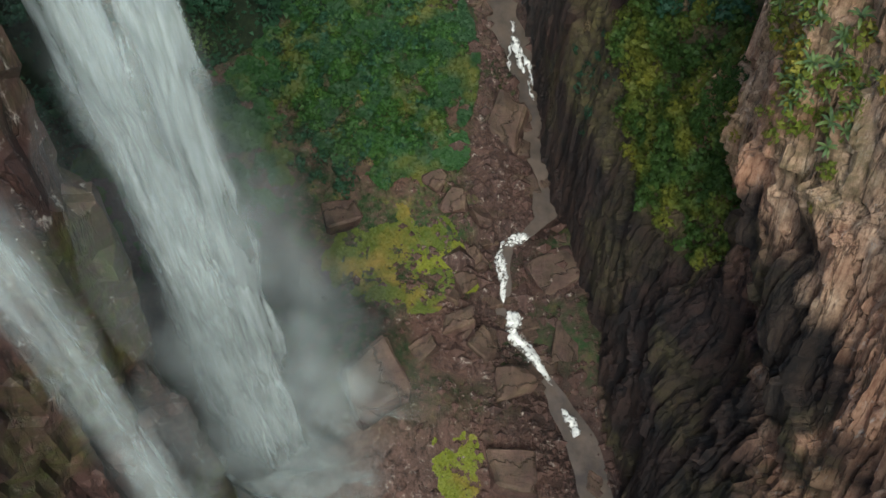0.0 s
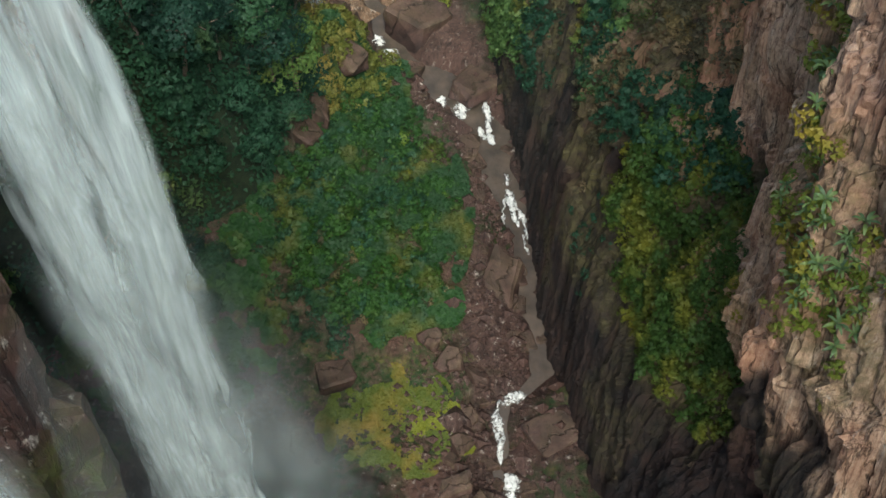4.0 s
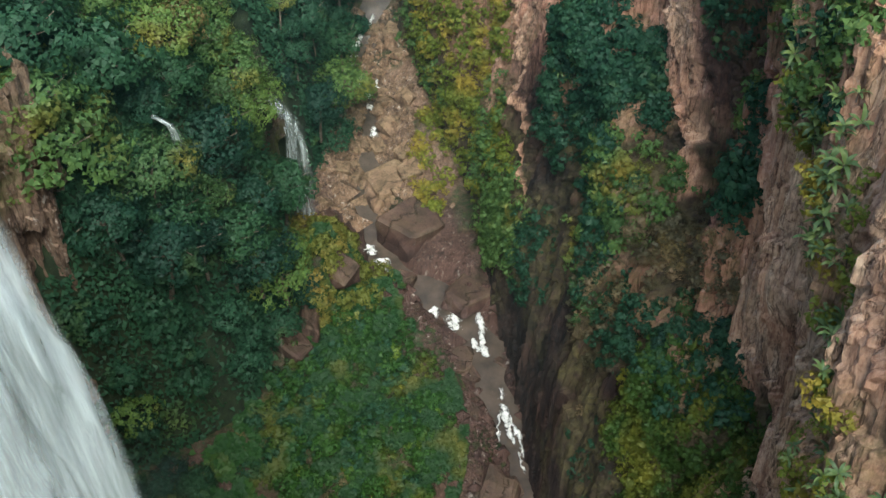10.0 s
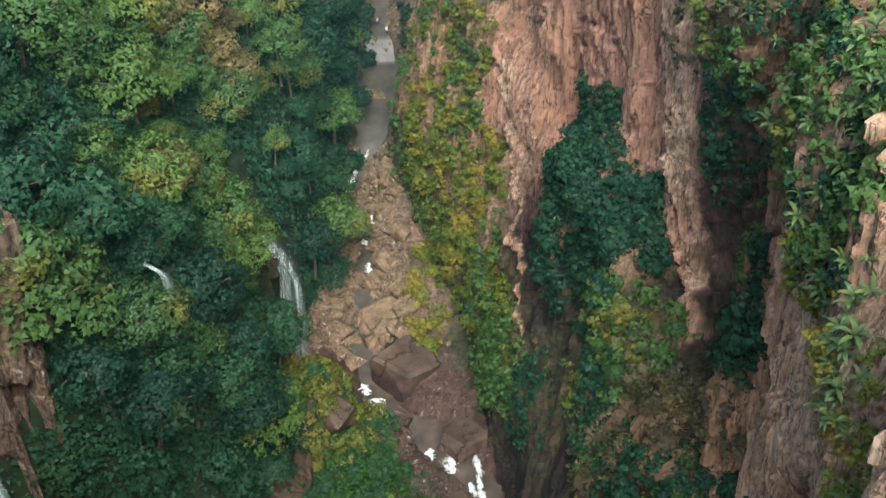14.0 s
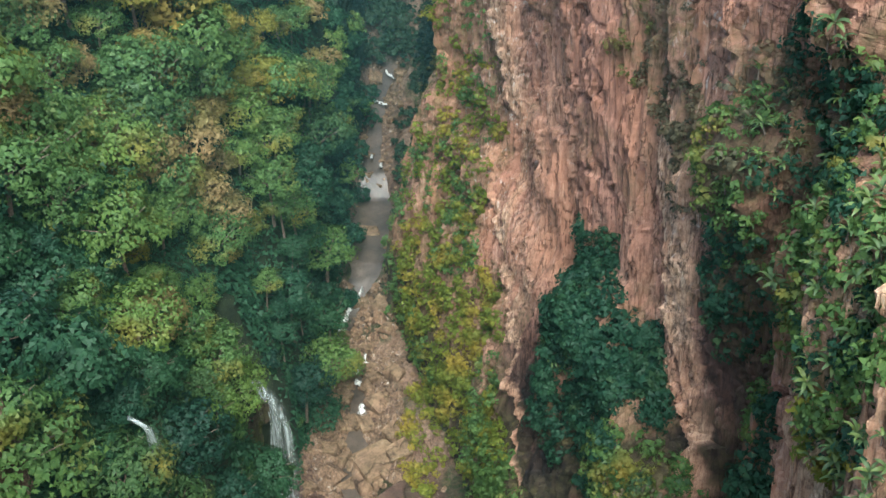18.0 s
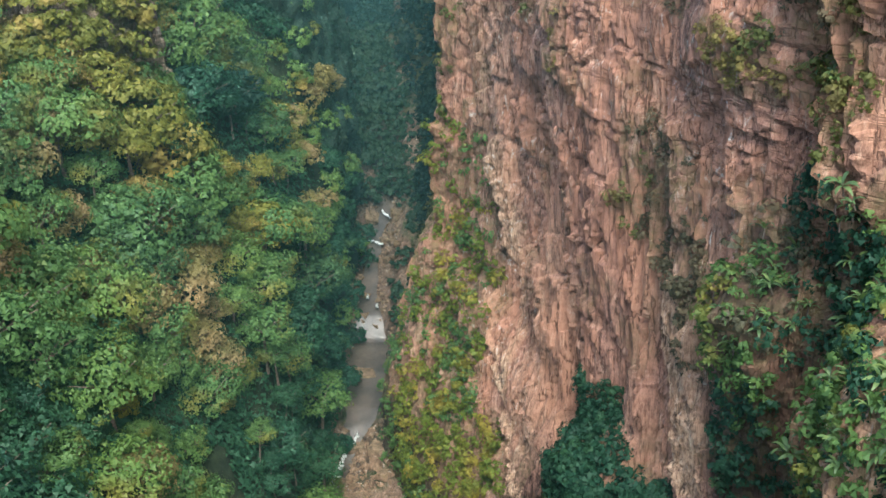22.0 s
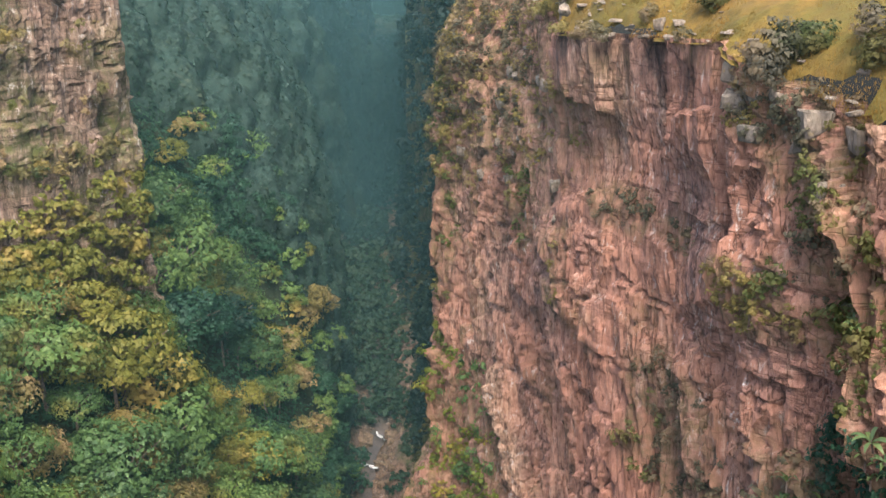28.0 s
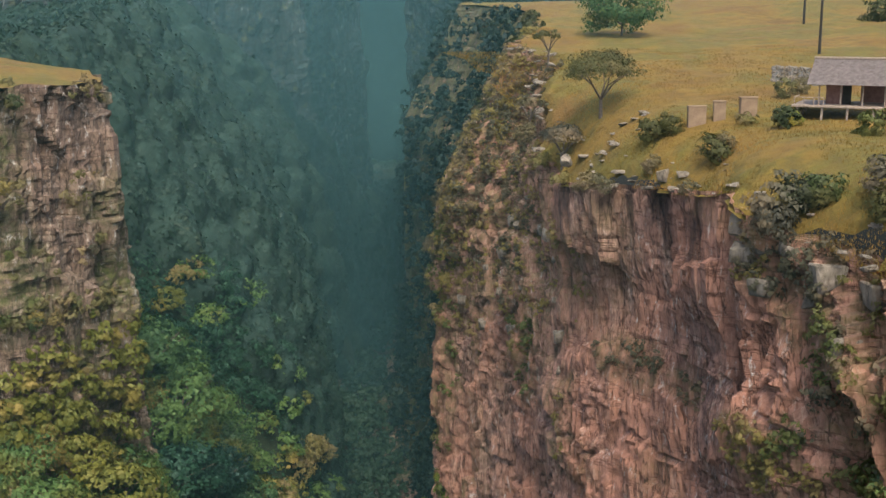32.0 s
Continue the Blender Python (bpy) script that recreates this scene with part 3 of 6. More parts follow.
# ---------------------------------------------------------------- rock walls given by a plan line
def build_wall(name, label, plan, low, high, mat, seed, nu, nv, lean=0.0, flip=False, moss=0.3, wet=0.2, terraces=0.0, pale=0.5, sandy=None):
    plan = np.array(plan, float)
    along = np.r_[0, np.cumsum(np.hypot(*np.diff(plan, axis=0).T))]
    s, k = np.meshgrid(np.linspace(0, along[-1], nu), np.linspace(0, 1, nv), indexing="ij")
    x, y = np.interp(s, along, plan[:, 0]), np.interp(s, along, plan[:, 1])
    dx, dy = np.gradient(x[:, 0]), np.gradient(y[:, 0])
    n = np.hypot(dx, dy)
    ox, oy = (-dy / n)[:, None], (dx / n)[:, None]
    if flip:
        ox, oy = -ox, -oy
    z = low + (high - low) * k + 0.8 * vnoise(s / 7, s * 0, seed + 8) * k
    out = 1.4 * fbm(s / 14, z / 60, seed, 3) + 2.2 * (blocks(s / 4.6, z / 15, seed + 1) - 0.5) + 1.3 * (blocks(s / 2.0, z / 7.5, seed + 2) - 0.5) + 0.6 * (blocks(s / 0.9, z / 3.2, seed + 3) - 0.5)
    out = out + (0.8 * (blocks(s / 6, z / 3.4, seed + 9) - 0.5) if terraces else 0)
    out = out + lean * (1 - k) + terraces * (np.floor((1 - k) * 3 + 0.3 * vnoise(s / 9, s * 0, seed + 7)))
    x, y = x + ox * out, y + oy * out
    green = np.clip(moss + 0.7 * fbm(s / 9, z / 12, seed + 4), 0, 1)
    me = mesh_of(name, np.stack([x, y, z], -1).reshape(-1, 3), grid_faces(*x.shape, flip=not flip), mat, False,
                 moss=green, pale=np.clip(pale + fbm(s / 10, z / 20, seed + 5), 0, 1), wet=np.clip(wet + 0.5 * fbm(s / 8, z / 40, seed + 6), 0, 1), sandy=np.full(x.size, (0.25 if wet < 0.3 else 0.0) if sandy is None else sandy), beds=np.full(x.size, 0.7 if terraces else 0.0))
    return tagged(part(name, me), label, "cliff", kind="structure")


build_floor()
CLIFF_Y, CLIFF_X, CLIFF_TOP = build_east_cliff()


def rock_face(y, z):
    """Where the broken face of the east cliff stands."""
    i = min(int(np.searchsorted(CLIFF_Y, y - LEAN * (z + 85))), len(CLIFF_Y) - 1)
    low, high = float(river_z(y)) - 4, float(np.interp(y, RIM_Y, RIM_Z))
    j = int(min(max((z - low) / (high - low), 0), 1) * (CLIFF_X.shape[1] - 1))
    return float(CLIFF_X[i, j])


build_plateau()
build_west_slope()
build_wall("cliff_west_near", "dark wet brown cliff behind the waterfall", ((-46, -60), (-42, 0), (-39, 30), (-34, 41), (-29, 48), (-34, 54), (-48, 57), (-70, 62), (-90, 80), (-95, 110)), -178, -22, DARK_ROCK, 51, 220, 120, wet=0.4, moss=0.25, pale=0.2)
build_wall("cliff_west_pillar", "tan weathered rock pillar beside the waterfall", ((-80, 117), (-60, 118), (-53, 121), (-50, 125.5), (-51.5, 131), (-58, 139)), -168, -84, BROWN_ROCK, 57, 110, 140, wet=0.05, moss=0.25, pale=0.4)
build_wall("cliff_west_bluff", "grey-brown ledged bluff with grassy terraces", ((-130, 200), (-75, 214), (-62, 219), (-53, 228), (-49.5, 235), (-52, 248), (-62, 270), (-95, 300)), -95, -4, BROWN_ROCK, 61, 240, 160, lean=3.0, flip=True, moss=0.35, wet=0.0, terraces=1.3, pale=0.8)

# ---------------------------------------------------------------- waterfall
def water_material(name, lo, hi, sx, sz, tint=(0.43, 0.49, 0.475)):
    """Falling white water: long upright threads, thin between them."""
    m, tree, p = material(name, 0.35, 0.4)
    p.inputs["Base Color"].default_value = (*tint, 1)
    thread = noise_tex(tree, coords(tree, (sx, sx, sz)), 1.0, 7, 0.62, 0.3)
    a = maths(tree, "MULTIPLY", ramp(tree, thread, ((lo, (0, 0, 0)), (hi, (1, 1, 1)))), attr(tree, "body"))
    tree.links.new(a, p.inputs["Alpha"])
    bump(tree, p, thread, 0.5, 0.6)
    return m


WATER_MAIN = water_material("falling_water", 0.12, 0.6, 0.9, 0.045)
WATER_THIN = water_material("thin_falling_water", 0.38, 0.68, 1.3, 0.06)
SPRAY = water_material("spray", 0.2, 0.85, 0.12, 0.05, (0.38, 0.44, 0.43))


def sheet(name, mat, lip, foot, width_top, width_foot, seed, parent, nu=26, nv=120, bow=1.2, strength=1.0, fade=0.45):
    u, k = np.meshgrid(np.linspace(-1, 1, nu), np.linspace(0, 1, nv), indexing="ij")
    lip, foot = np.array(lip, float), np.array(foot, float)
    z = lip[2] + (foot[2] - lip[2]) * k
    side = 1 - np.exp(-14 * k)
    w = width_top + (width_foot - width_top) * k
    x = lip[0] + (foot[0] - lip[0]) * side + u * w / 2 + 0.5 * fbm(u * 2 + seed, z / 14, seed) * (0.4 + k)
    y = lip[1] + (foot[1] - lip[1]) * side - bow * (1 - u * u) + 0.6 * fbm(u * 3 + seed, z / 9, seed + 3)
    body = strength * step(1.0, 1 - fade, np.abs(u) + 0.25 * fbm(u * 2, z / 12, seed + 5)) * step(1.0, 0.9, k)
    me = mesh_of(name, np.stack([x, y, z], -1).reshape(-1, 3), grid_faces(*x.shape), mat, True, body=np.clip(body, 0, 1))
    return part(name, me, parent)


fall = tagged(new("waterfall"), "tall white waterfall in two streams blown into spray", "waterfall")
sheet("stream", WATER_MAIN, (-34.5, 56, -18), (-27.0, 57, -170), 6, 8.5, 1, fall)
sheet("stream", WATER_MAIN, (-32, 57.5, -18), (-22.3, 58, -170), 5, 7.5, 2, fall, strength=0.9, fade=0.6)
sheet("stream", WATER_THIN, (-34, 55, -18), (-25, 55.5, -170), 7, 15, 3, fall, strength=0.8, fade=0.7)
sheet("wisp", SPRAY, (-33, 54, -18), (-24.5, 54, -170), 10, 21, 9, fall, strength=0.55, fade=0.95)
sheet("stream", WATER_MAIN, (-31, 38, -40), (-29.5, 39.5, -172), 3.5, 5.5, 4, fall, strength=0.48, fade=0.8)
sheet("stream", WATER_THIN, (-31, 37, -40), (-30.5, 38.5, -172), 4, 8.5, 5, fall, strength=0.5, fade=0.8)
sheet("wisp", SPRAY, (-31, 36, -40), (-29, 36.5, -172), 6, 17, 10, fall, strength=0.6, fade=0.95)


def cloud_sheet(centre, rx, rz, seed, parent, strength):
    """A hanging veil of spray, thickest in its middle and torn towards its rim."""
    u, v = np.meshgrid(np.linspace(-1, 1, 40), np.linspace(-1, 1, 40), indexing="ij")
    x = centre[0] + u * rx
    z = centre[2] + v * rz
    y = centre[1] + 2.5 * fbm(u * 2, v * 2, seed) - 3 * (1 - u * u)
    r = np.sqrt(u * u + v * v) + 0.22 * fbm(u * 2.5, v * 2.5, seed + 4)
    body = strength * step(1.0, 0.15, r) * step(1.0, 0.9, np.maximum(np.abs(u), np.abs(v)))
    part("spray_veil", mesh_of("spray_veil", np.stack([x, y, z], -1).reshape(-1, 3), grid_faces(*x.shape), SPRAY, True, body=np.clip(body, 0, 1)), parent)


mist = tagged(new("waterfall_spray"), "drifting white spray around the foot of the waterfall", "spray")
for k, (cx, cy, cz, rx, rz, strength) in enumerate(((-19, 52, -140, 17, 45, 0.55), (-22, 60, -120, 15, 62, 0.5), (-17, 64, -150, 18, 36, 0.55), (-24, 70, -135, 17, 50, 0.4), (-28, 48, -120, 12, 60, 0.35), (-22, 78, -150, 16, 30, 0.4), (-23, 50, -164, 13, 14, 0.75), (-21, 54, -163, 14, 14, 0.7), (-25, 47, -165, 12, 13, 0.6), (-18, 58, -162, 13, 12, 0.5), (-32, 44, -140, 9, 35, 0.4), (-30, 82, -130, 15, 45, 0.3))):
    cloud_sheet((cx, cy, cz), rx, rz, 200 + 11 * k, mist, strength)

fall_low = tagged(new("small_waterfall"), "thin veil of a small side waterfall over brown rock", "waterfall")
sheet("stream", WATER_THIN, (-31.0, 186.0, -134), (-25.6, 181.5, -167), 3.2, 8.5, 6, fall_low, 18, 40, 0.6, 1.0, 0.7)
sheet("stream", WATER_THIN, (-30.6, 185.4, -134), (-25.0, 181.0, -167), 2.0, 5.5, 7, fall_low, 18, 40, 0.6, 0.7, 0.7)
build_wall("cliff_west_step", "brown wet rock step under the small waterfall", ((-40, 200), (-33, 192), (-29.6, 186), (-28.4, 182), (-31, 177), (-40, 172)), -170, -137, BROWN_ROCK, 71, 70, 60, lean=2.0, flip=True, wet=0.45, moss=0.3, pale=0.2)
fall_high = tagged(new("small_waterfall"), "short white side fall between trees", "waterfall")
sheet("stream", WATER_MAIN, (-38.6, 141.0, -101.8), (-36.0, 140.0, -108.0), 1.0, 1.9, 8, fall_high, 14, 30, 0.4, 0.7, 0.5)

# ---------------------------------------------------------------- plants
def leaf_quads(centres, normals, size, rng, long=1.0, loose=0.2):
    """A small three-cornered leaf spray at every centre, facing about along its normal."""
    n = len(centres)
    normals = normals + rng.normal(0, loose, (n, 3))
    normals /= np.linalg.norm(normals, axis=1, keepdims=True) + 1e-9
    a = np.cross(normals, rng.normal(0, 1, (n, 3)))
    a /= np.linalg.norm(a, axis=1, keepdims=True) + 1e-9
    b = np.cross(normals, a)
    s = (size * rng.uniform(0.55, 1.35, n))[:, None]
    droop = -0.25 * s * np.array([0, 0, 1.0])
    v = np.stack([centres - a * s * long - b * s * 0.5, centres + a * s * long - b * s * 0.4 + droop, centres + b * s * 0.8 - droop * 0.5], 1)
    return v.reshape(-1, 3), np.arange(3 * n).reshape(n, 3)


def crown_points(rng, clumps, per, radius, flat=0.75, clump=0.2, under=-0.25):
    """Leaf places in uneven clumps over a lumpy crown."""
    way = rng.normal(0, 1, (clumps * 3, 3))
    way /= np.linalg.norm(way, axis=1, keepdims=True)
    way = way[way[:, 2] > under][:clumps]
    lump = 0.78 + 0.34 * vnoise(way[:, 0] * 1.7 + 7 * way[:, 2], way[:, 1] * 1.7, int(rng.integers(1000)))
    deep = rng.uniform(0.86, 1.0, len(way))
    centre = way * (lump * deep)[:, None] * radius * np.array([1, 1, flat])
    spread = rng.normal(0, 1, (len(way), per, 3))
    spread /= np.linalg.norm(spread, axis=2, keepdims=True)
    spread[:, :, 2] = np.abs(spread[:, :, 2]) * 0.9 - 0.15
    r = radius * clump * rng.uniform(0.6, 1.25, (len(way), 1, 1))
    pts = centre[:, None] + spread * r * rng.uniform(0.75, 1.0, (len(way), per, 1))
    return pts.reshape(-1, 3), (spread * 0.9 + way[:, None] * 0.6).reshape(-1, 3)


def crown_mesh(name, seed, clumps, per, radius, size, mat, flat=0.75, under=-0.25, clump=0.2):
    rng = np.random.default_rng(seed)
    pts, nor = crown_points(rng, clumps, per, radius, flat, clump, under)
    v, f = leaf_quads(pts, nor, size, rng)
    return mesh_of(name, v, f, mat)


def limb(bm, a, b, ra, rb, sides=6):
    a, b = Vector(a), Vector(b)
    turn = (b - a).to_track_quat("Z", "Y").to_matrix().to_4x4()
    bmesh.ops.create_cone(bm, cap_ends=True, segments=sides, radius1=ra, radius2=rb, depth=(b - a).length, matrix=Matrix.Translation((a + b) / 2) @ turn)


def trunk_mesh(seed, height, radius, reach):
    rng = random.Random(seed)
    bm = bmesh.new()
    bend = Vector((rng.uniform(-0.4, 0.4), rng.uniform(-0.4, 0.4), height * 0.55))
    limb(bm, (0, 0, -3.0), bend, radius, radius * 0.7, 6)
    for k in range(5):
        a = k * 1.26 + rng.uniform(-0.4, 0.4)
        mid = bend + Vector((math.cos(a) * reach * 0.35, math.sin(a) * reach * 0.35, height * 0.22))
        limb(bm, bend, mid, radius * 0.5, radius * 0.32, 4)
        for b in (-0.45, 0.5):
            limb(bm, mid, mid + Vector((math.cos(a + b) * reach * 0.4, math.sin(a + b) * reach * 0.4, height * rng.uniform(0.08, 0.22))), radius * 0.3, radius * 0.08, 3)
    return bm_mesh("trunk", bm, BARK)


def tree_kind(seed, radius, height, mat, label, clumps=150, per=19, size=0.235, flat=0.85):
    root = tagged(new("tree"), label, "tree", "forest trees on the slope")
    part("trunk", trunk_mesh(seed, height, 0.035 * height, radius), root)
    part("crown", crown_mesh("crown", seed, clumps, per, radius, size, mat, flat), root, pose(0, 0, height - radius * flat * 0.6))
    root.location = (0, 0, -2000)
    return root


KINDS = {
    "broad": [tree_kind(100 + k, 5.2, 8.5, LEAF, "broad-crowned green forest tree on the steep slope") for k in range(3)],
    "dark": [tree_kind(110 + k, 4.6, 8.0, LEAF_DARK, "dark green forest tree on the shaded slope") for k in range(3)],
    "yellow": [tree_kind(120 + k, 4.8, 8.0, LEAF_YELLOW, "yellow-green flowering forest tree") for k in range(2)],
    "dry": [tree_kind(130 + k, 5.5, 8.0, LEAF_DRY, "dry olive-brown tree crown tangled with creepers", 170, 18, 0.25) for k in range(2)],
}
picker = random.Random(7)


def plant(kind, x, y, z, scale=1.0, lean=6):
    src = picker.choice(KINDS[kind])
    m = pose(x, y, z, picker.uniform(-lean, lean), picker.uniform(-lean, lean), picker.uniform(0, 360))
    s = scale * picker.uniform(0.85, 1.15)
    t = copy_thing(src, m)
    t.scale = (s * picker.uniform(0.9, 1.1), s * picker.uniform(0.9, 1.1), s)
    return t


SPECIAL = (  # y, metres behind the foot, kind, size
    (222, 36, "yellow", 1.15), (228, 34, "yellow", 0.9), (256, 20, "yellow", 1.1), (262, 22, "yellow", 0.8), (240, 14, "yellow", 1.0), (247, 12, "yellow", 0.8),
    (193, 22, "dry", 1.5), (197, 14, "dry", 1.2), (199, 11, "dry", 1.0), (190, 26, "dry", 1.2), (205, 8, "yellow", 0.8), (176, 16, "yellow", 0.8), (162, 12, "dry", 1.0),
    (236, 27, "yellow", 0.8), (230, 20, "broad", 1.2), (216, 18, "broad", 1.3),
)


def slope_point(y, u):
    foot = float(np.interp(y, FOOT_Y, FOOT_X))
    return foot - u, float(floor_z(np.float64(foot), np.float64(y)) + slope_rise(max(u, 0.0), y))


def canopy(name, spots, mat, seed, clumps=60, per=15, size=0.34, loose=0.2):
    """Many crowns in one mesh: rows of x, y, z and radius."""
    rng = np.random.default_rng(seed)
    pts, nor, leaf = [], [], []
    for x, y, z, r in spots:
        p, n = crown_points(rng, clumps, per, r * rng.uniform(0.8, 1.15), 0.8, 0.2)
        pts.append(p + (x, y, z))
        nor.append(n)
    v, f = leaf_quads(np.concatenate(pts), np.concatenate(nor), size, rng, 1.0, loose)
    return mesh_of(name, v, f, mat)


def undergrowth(count, seed, mat, y0, y1, u1, size, lift, label="tangled green undergrowth covering the steep slope"):
    rng = np.random.default_rng(seed)
    y, u = rng.uniform(y0, y1, count), rng.uniform(0, 1, count) ** 1.9 * u1
    foot = np.interp(y, FOOT_Y, FOOT_X)
    z = floor_z(foot, y) + slope_rise(u, y) - 2.6 * step(4, 20, u) - 1.8 + rng.uniform(0, lift, count)
    keep = ~((y < 130) & (foot - u < -52) & (z > -116)) & (z < -8 + 0.12 * np.clip(y - 270, 0, 250)) & ~((np.abs(y - 184.5) < 5.5) & (u < 8))
    p = np.stack([foot - u + 0.2 + rng.normal(0, 0.8, count), y, z], 1)[keep]
    v, f = leaf_quads(p, np.tile((0.6, -0.2, 0.8), (len(p), 1)), size, rng)
    tagged(part("undergrowth", mesh_of("undergrowth", v, f, mat)), label, "undergrowth", kind="stuff")


def forest():
    taken, places = [], []
    for y, u, kind, size in SPECIAL:
        x, z = slope_point(y, u)
        taken.append((x, y))
        plant(kind, x, y, z - 5.6 * size, size)
    for row in range(29):
        y = 92 + row * 7.6
        u = 0.8
        while u < 64:
            yy, uu = y + picker.uniform(-2.3, 2.3), u + picker.uniform(-1.2, 1.2)
            x, z = slope_point(yy, uu)
            grade = (slope_rise(u + 0.1, y) - slope_rise(u, y)) / 0.1
            u += 8.4 / math.sqrt(1 + grade * grade)
            if z > -6 or (yy > 258 and z > -47) or (yy > 216 and x < (-49 if yy < 252 else -66) and z > -54) or (yy < 131 and x < -51 and z > -116) or (128 < yy < 140 and uu < 1.2) or (abs(yy - 140) < 3 and -41 < x < -35 and -110 < z < -99) or any((x - a) ** 2 + (yy - b) ** 2 < 9 for a, b in taken):
                continue
            if 172 < yy < 191 and uu < 9:
                continue
            tone = float(fbm(np.array([yy / 16]), np.array([z / 16]), 71, 3)[0])
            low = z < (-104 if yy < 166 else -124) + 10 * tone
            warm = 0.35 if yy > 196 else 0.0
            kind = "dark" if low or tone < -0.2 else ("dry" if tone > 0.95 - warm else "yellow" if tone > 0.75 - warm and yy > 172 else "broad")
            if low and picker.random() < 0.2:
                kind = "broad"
            places.append((kind, x, yy, z, uu))
    plant("yellow", -54.5, 122.5, -88, 0.8)
    for k, (x, y) in enumerate(((-76, 207), (-70, 210), (-64, 212), (-59, 215), (-54, 220), (-50, 224), (-46, 230), (-67, 204), (-60, 207), (-54, 211), (-49, 216), (-45, 222))):
        u = float(np.interp(y, FOOT_Y, FOOT_X)) - x
        plant(("yellow", "broad", "yellow", "dry", "yellow")[k % 5], x, y, slope_point(y, u)[1] - 3, 1.25)
    for k in range(16):
        x, y = -34 - 20 * picker.random(), 100 + 26 * picker.random()
        if x < float(np.interp(y, FOOT_Y, FOOT_X)) + 1 or x > -36 - (126 - y) * 0.15:
            continue
        plant("dark", x, y, float(floor_z(np.float64(x), np.float64(y))) - 2.5, 0.75)
    near = sorted(places, key=lambda p: abs(p[2] - 190) + 0.4 * abs(p[3] + 80))
    for kind, x, y, z, u in near[:235]:
        s = (0.88 + 0.5 * min(u / 22, 1)) * picker.choice((0.6, 0.8, 1.0, 1.2, 1.5))
        plant(kind, x + 2.6 * s * max(0.0, 1 - u / 12) + picker.uniform(-1.6, 1.8), y, z - (5.0 + picker.uniform(-1.9, 1.4)) * s, s * 0.95)
    rest = {}
    for kind, x, y, z, u in near[235:]:
        rest.setdefault(kind, []).append((x + 2.6 * max(0.0, 1 - u / 12), y, z - 1.0, 4.6 * (0.82 + 0.5 * min(u / 22, 1))))
    for kind, spots in rest.items():
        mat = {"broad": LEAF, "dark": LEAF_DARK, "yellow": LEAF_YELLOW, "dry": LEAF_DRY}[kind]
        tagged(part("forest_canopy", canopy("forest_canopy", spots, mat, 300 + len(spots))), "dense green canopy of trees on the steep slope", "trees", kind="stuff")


forest()
# Dark leaves below the crowns paint the shade of the gaps between them.
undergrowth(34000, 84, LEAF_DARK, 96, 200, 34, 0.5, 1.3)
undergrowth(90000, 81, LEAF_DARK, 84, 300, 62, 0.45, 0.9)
for kinds in KINDS.values():
    for src in kinds:
        for child in list(src.children_recursive):
            bpy.data.objects.remove(child)
        bpy.data.objects.remove(src)

# ---------------------------------------------------------------- river
def river_material():
    m, tree, p = material("river_water", 0.28, 0.4)
    tone = noise_tex(tree, coords(tree), 0.25, 5, 0.6)
    tree.links.new(ramp(tree, tone, ((0.35, (0.04, 0.032, 0.025)), (0.7, (0.1, 0.076, 0.056)))), p.inputs["Base Color"])
    bump(tree, p, noise_tex(tree, coords(tree), 1.6, 5, 0.6, 0.5), 0.35, 0.12)
    return m


def foam_material():
    m, tree, p = material("white_water", 0.5, 0.4)
    tone = noise_tex(tree, coords(tree), 1.1, 8, 0.7)
    tree.links.new(ramp(tree, tone, ((0.3, (0.36, 0.37, 0.35)), (0.6, (0.66, 0.66, 0.62)))), p.inputs["Base Color"])
    lace = noise_tex(tree, coords(tree), 1.5, 6, 0.7, 0.8)
    cover = maths(tree, "ADD", lace, maths(tree, "MULTIPLY", attr(tree, "body"), 0.42))
    tree.links.new(ramp(tree, cover, ((0.71, (0, 0, 0)), (0.88, (1, 1, 1)))), p.inputs["Alpha"])
    bump(tree, p, tone, 0.8, 0.3)
    return m


WATER, FOAM = river_material(), foam_material()
def build_river():
    ys = np.linspace(-60, 400, 620)
    y, u = np.meshgrid(ys, np.linspace(-1, 1, 15), indexing="ij")
    w = np.interp(y, WIDTH_Y, WIDTH) * (1 + 0.25 * fbm(y / 5, u, 61, 2))
    x = river_x(y) + u * w / 2 + 0.5 * vnoise(y / 4, u * 0, 62)
    z = river_z(y) - 0.25 + 0.04 * fbm(x, y, 63, 2)
    tagged(part("water", mesh_of("water", np.stack([x, y, z], -1).reshape(-1, 3), grid_faces(*x.shape), WATER, True)), "shallow brown-grey river among boulders", "river", kind="structure")


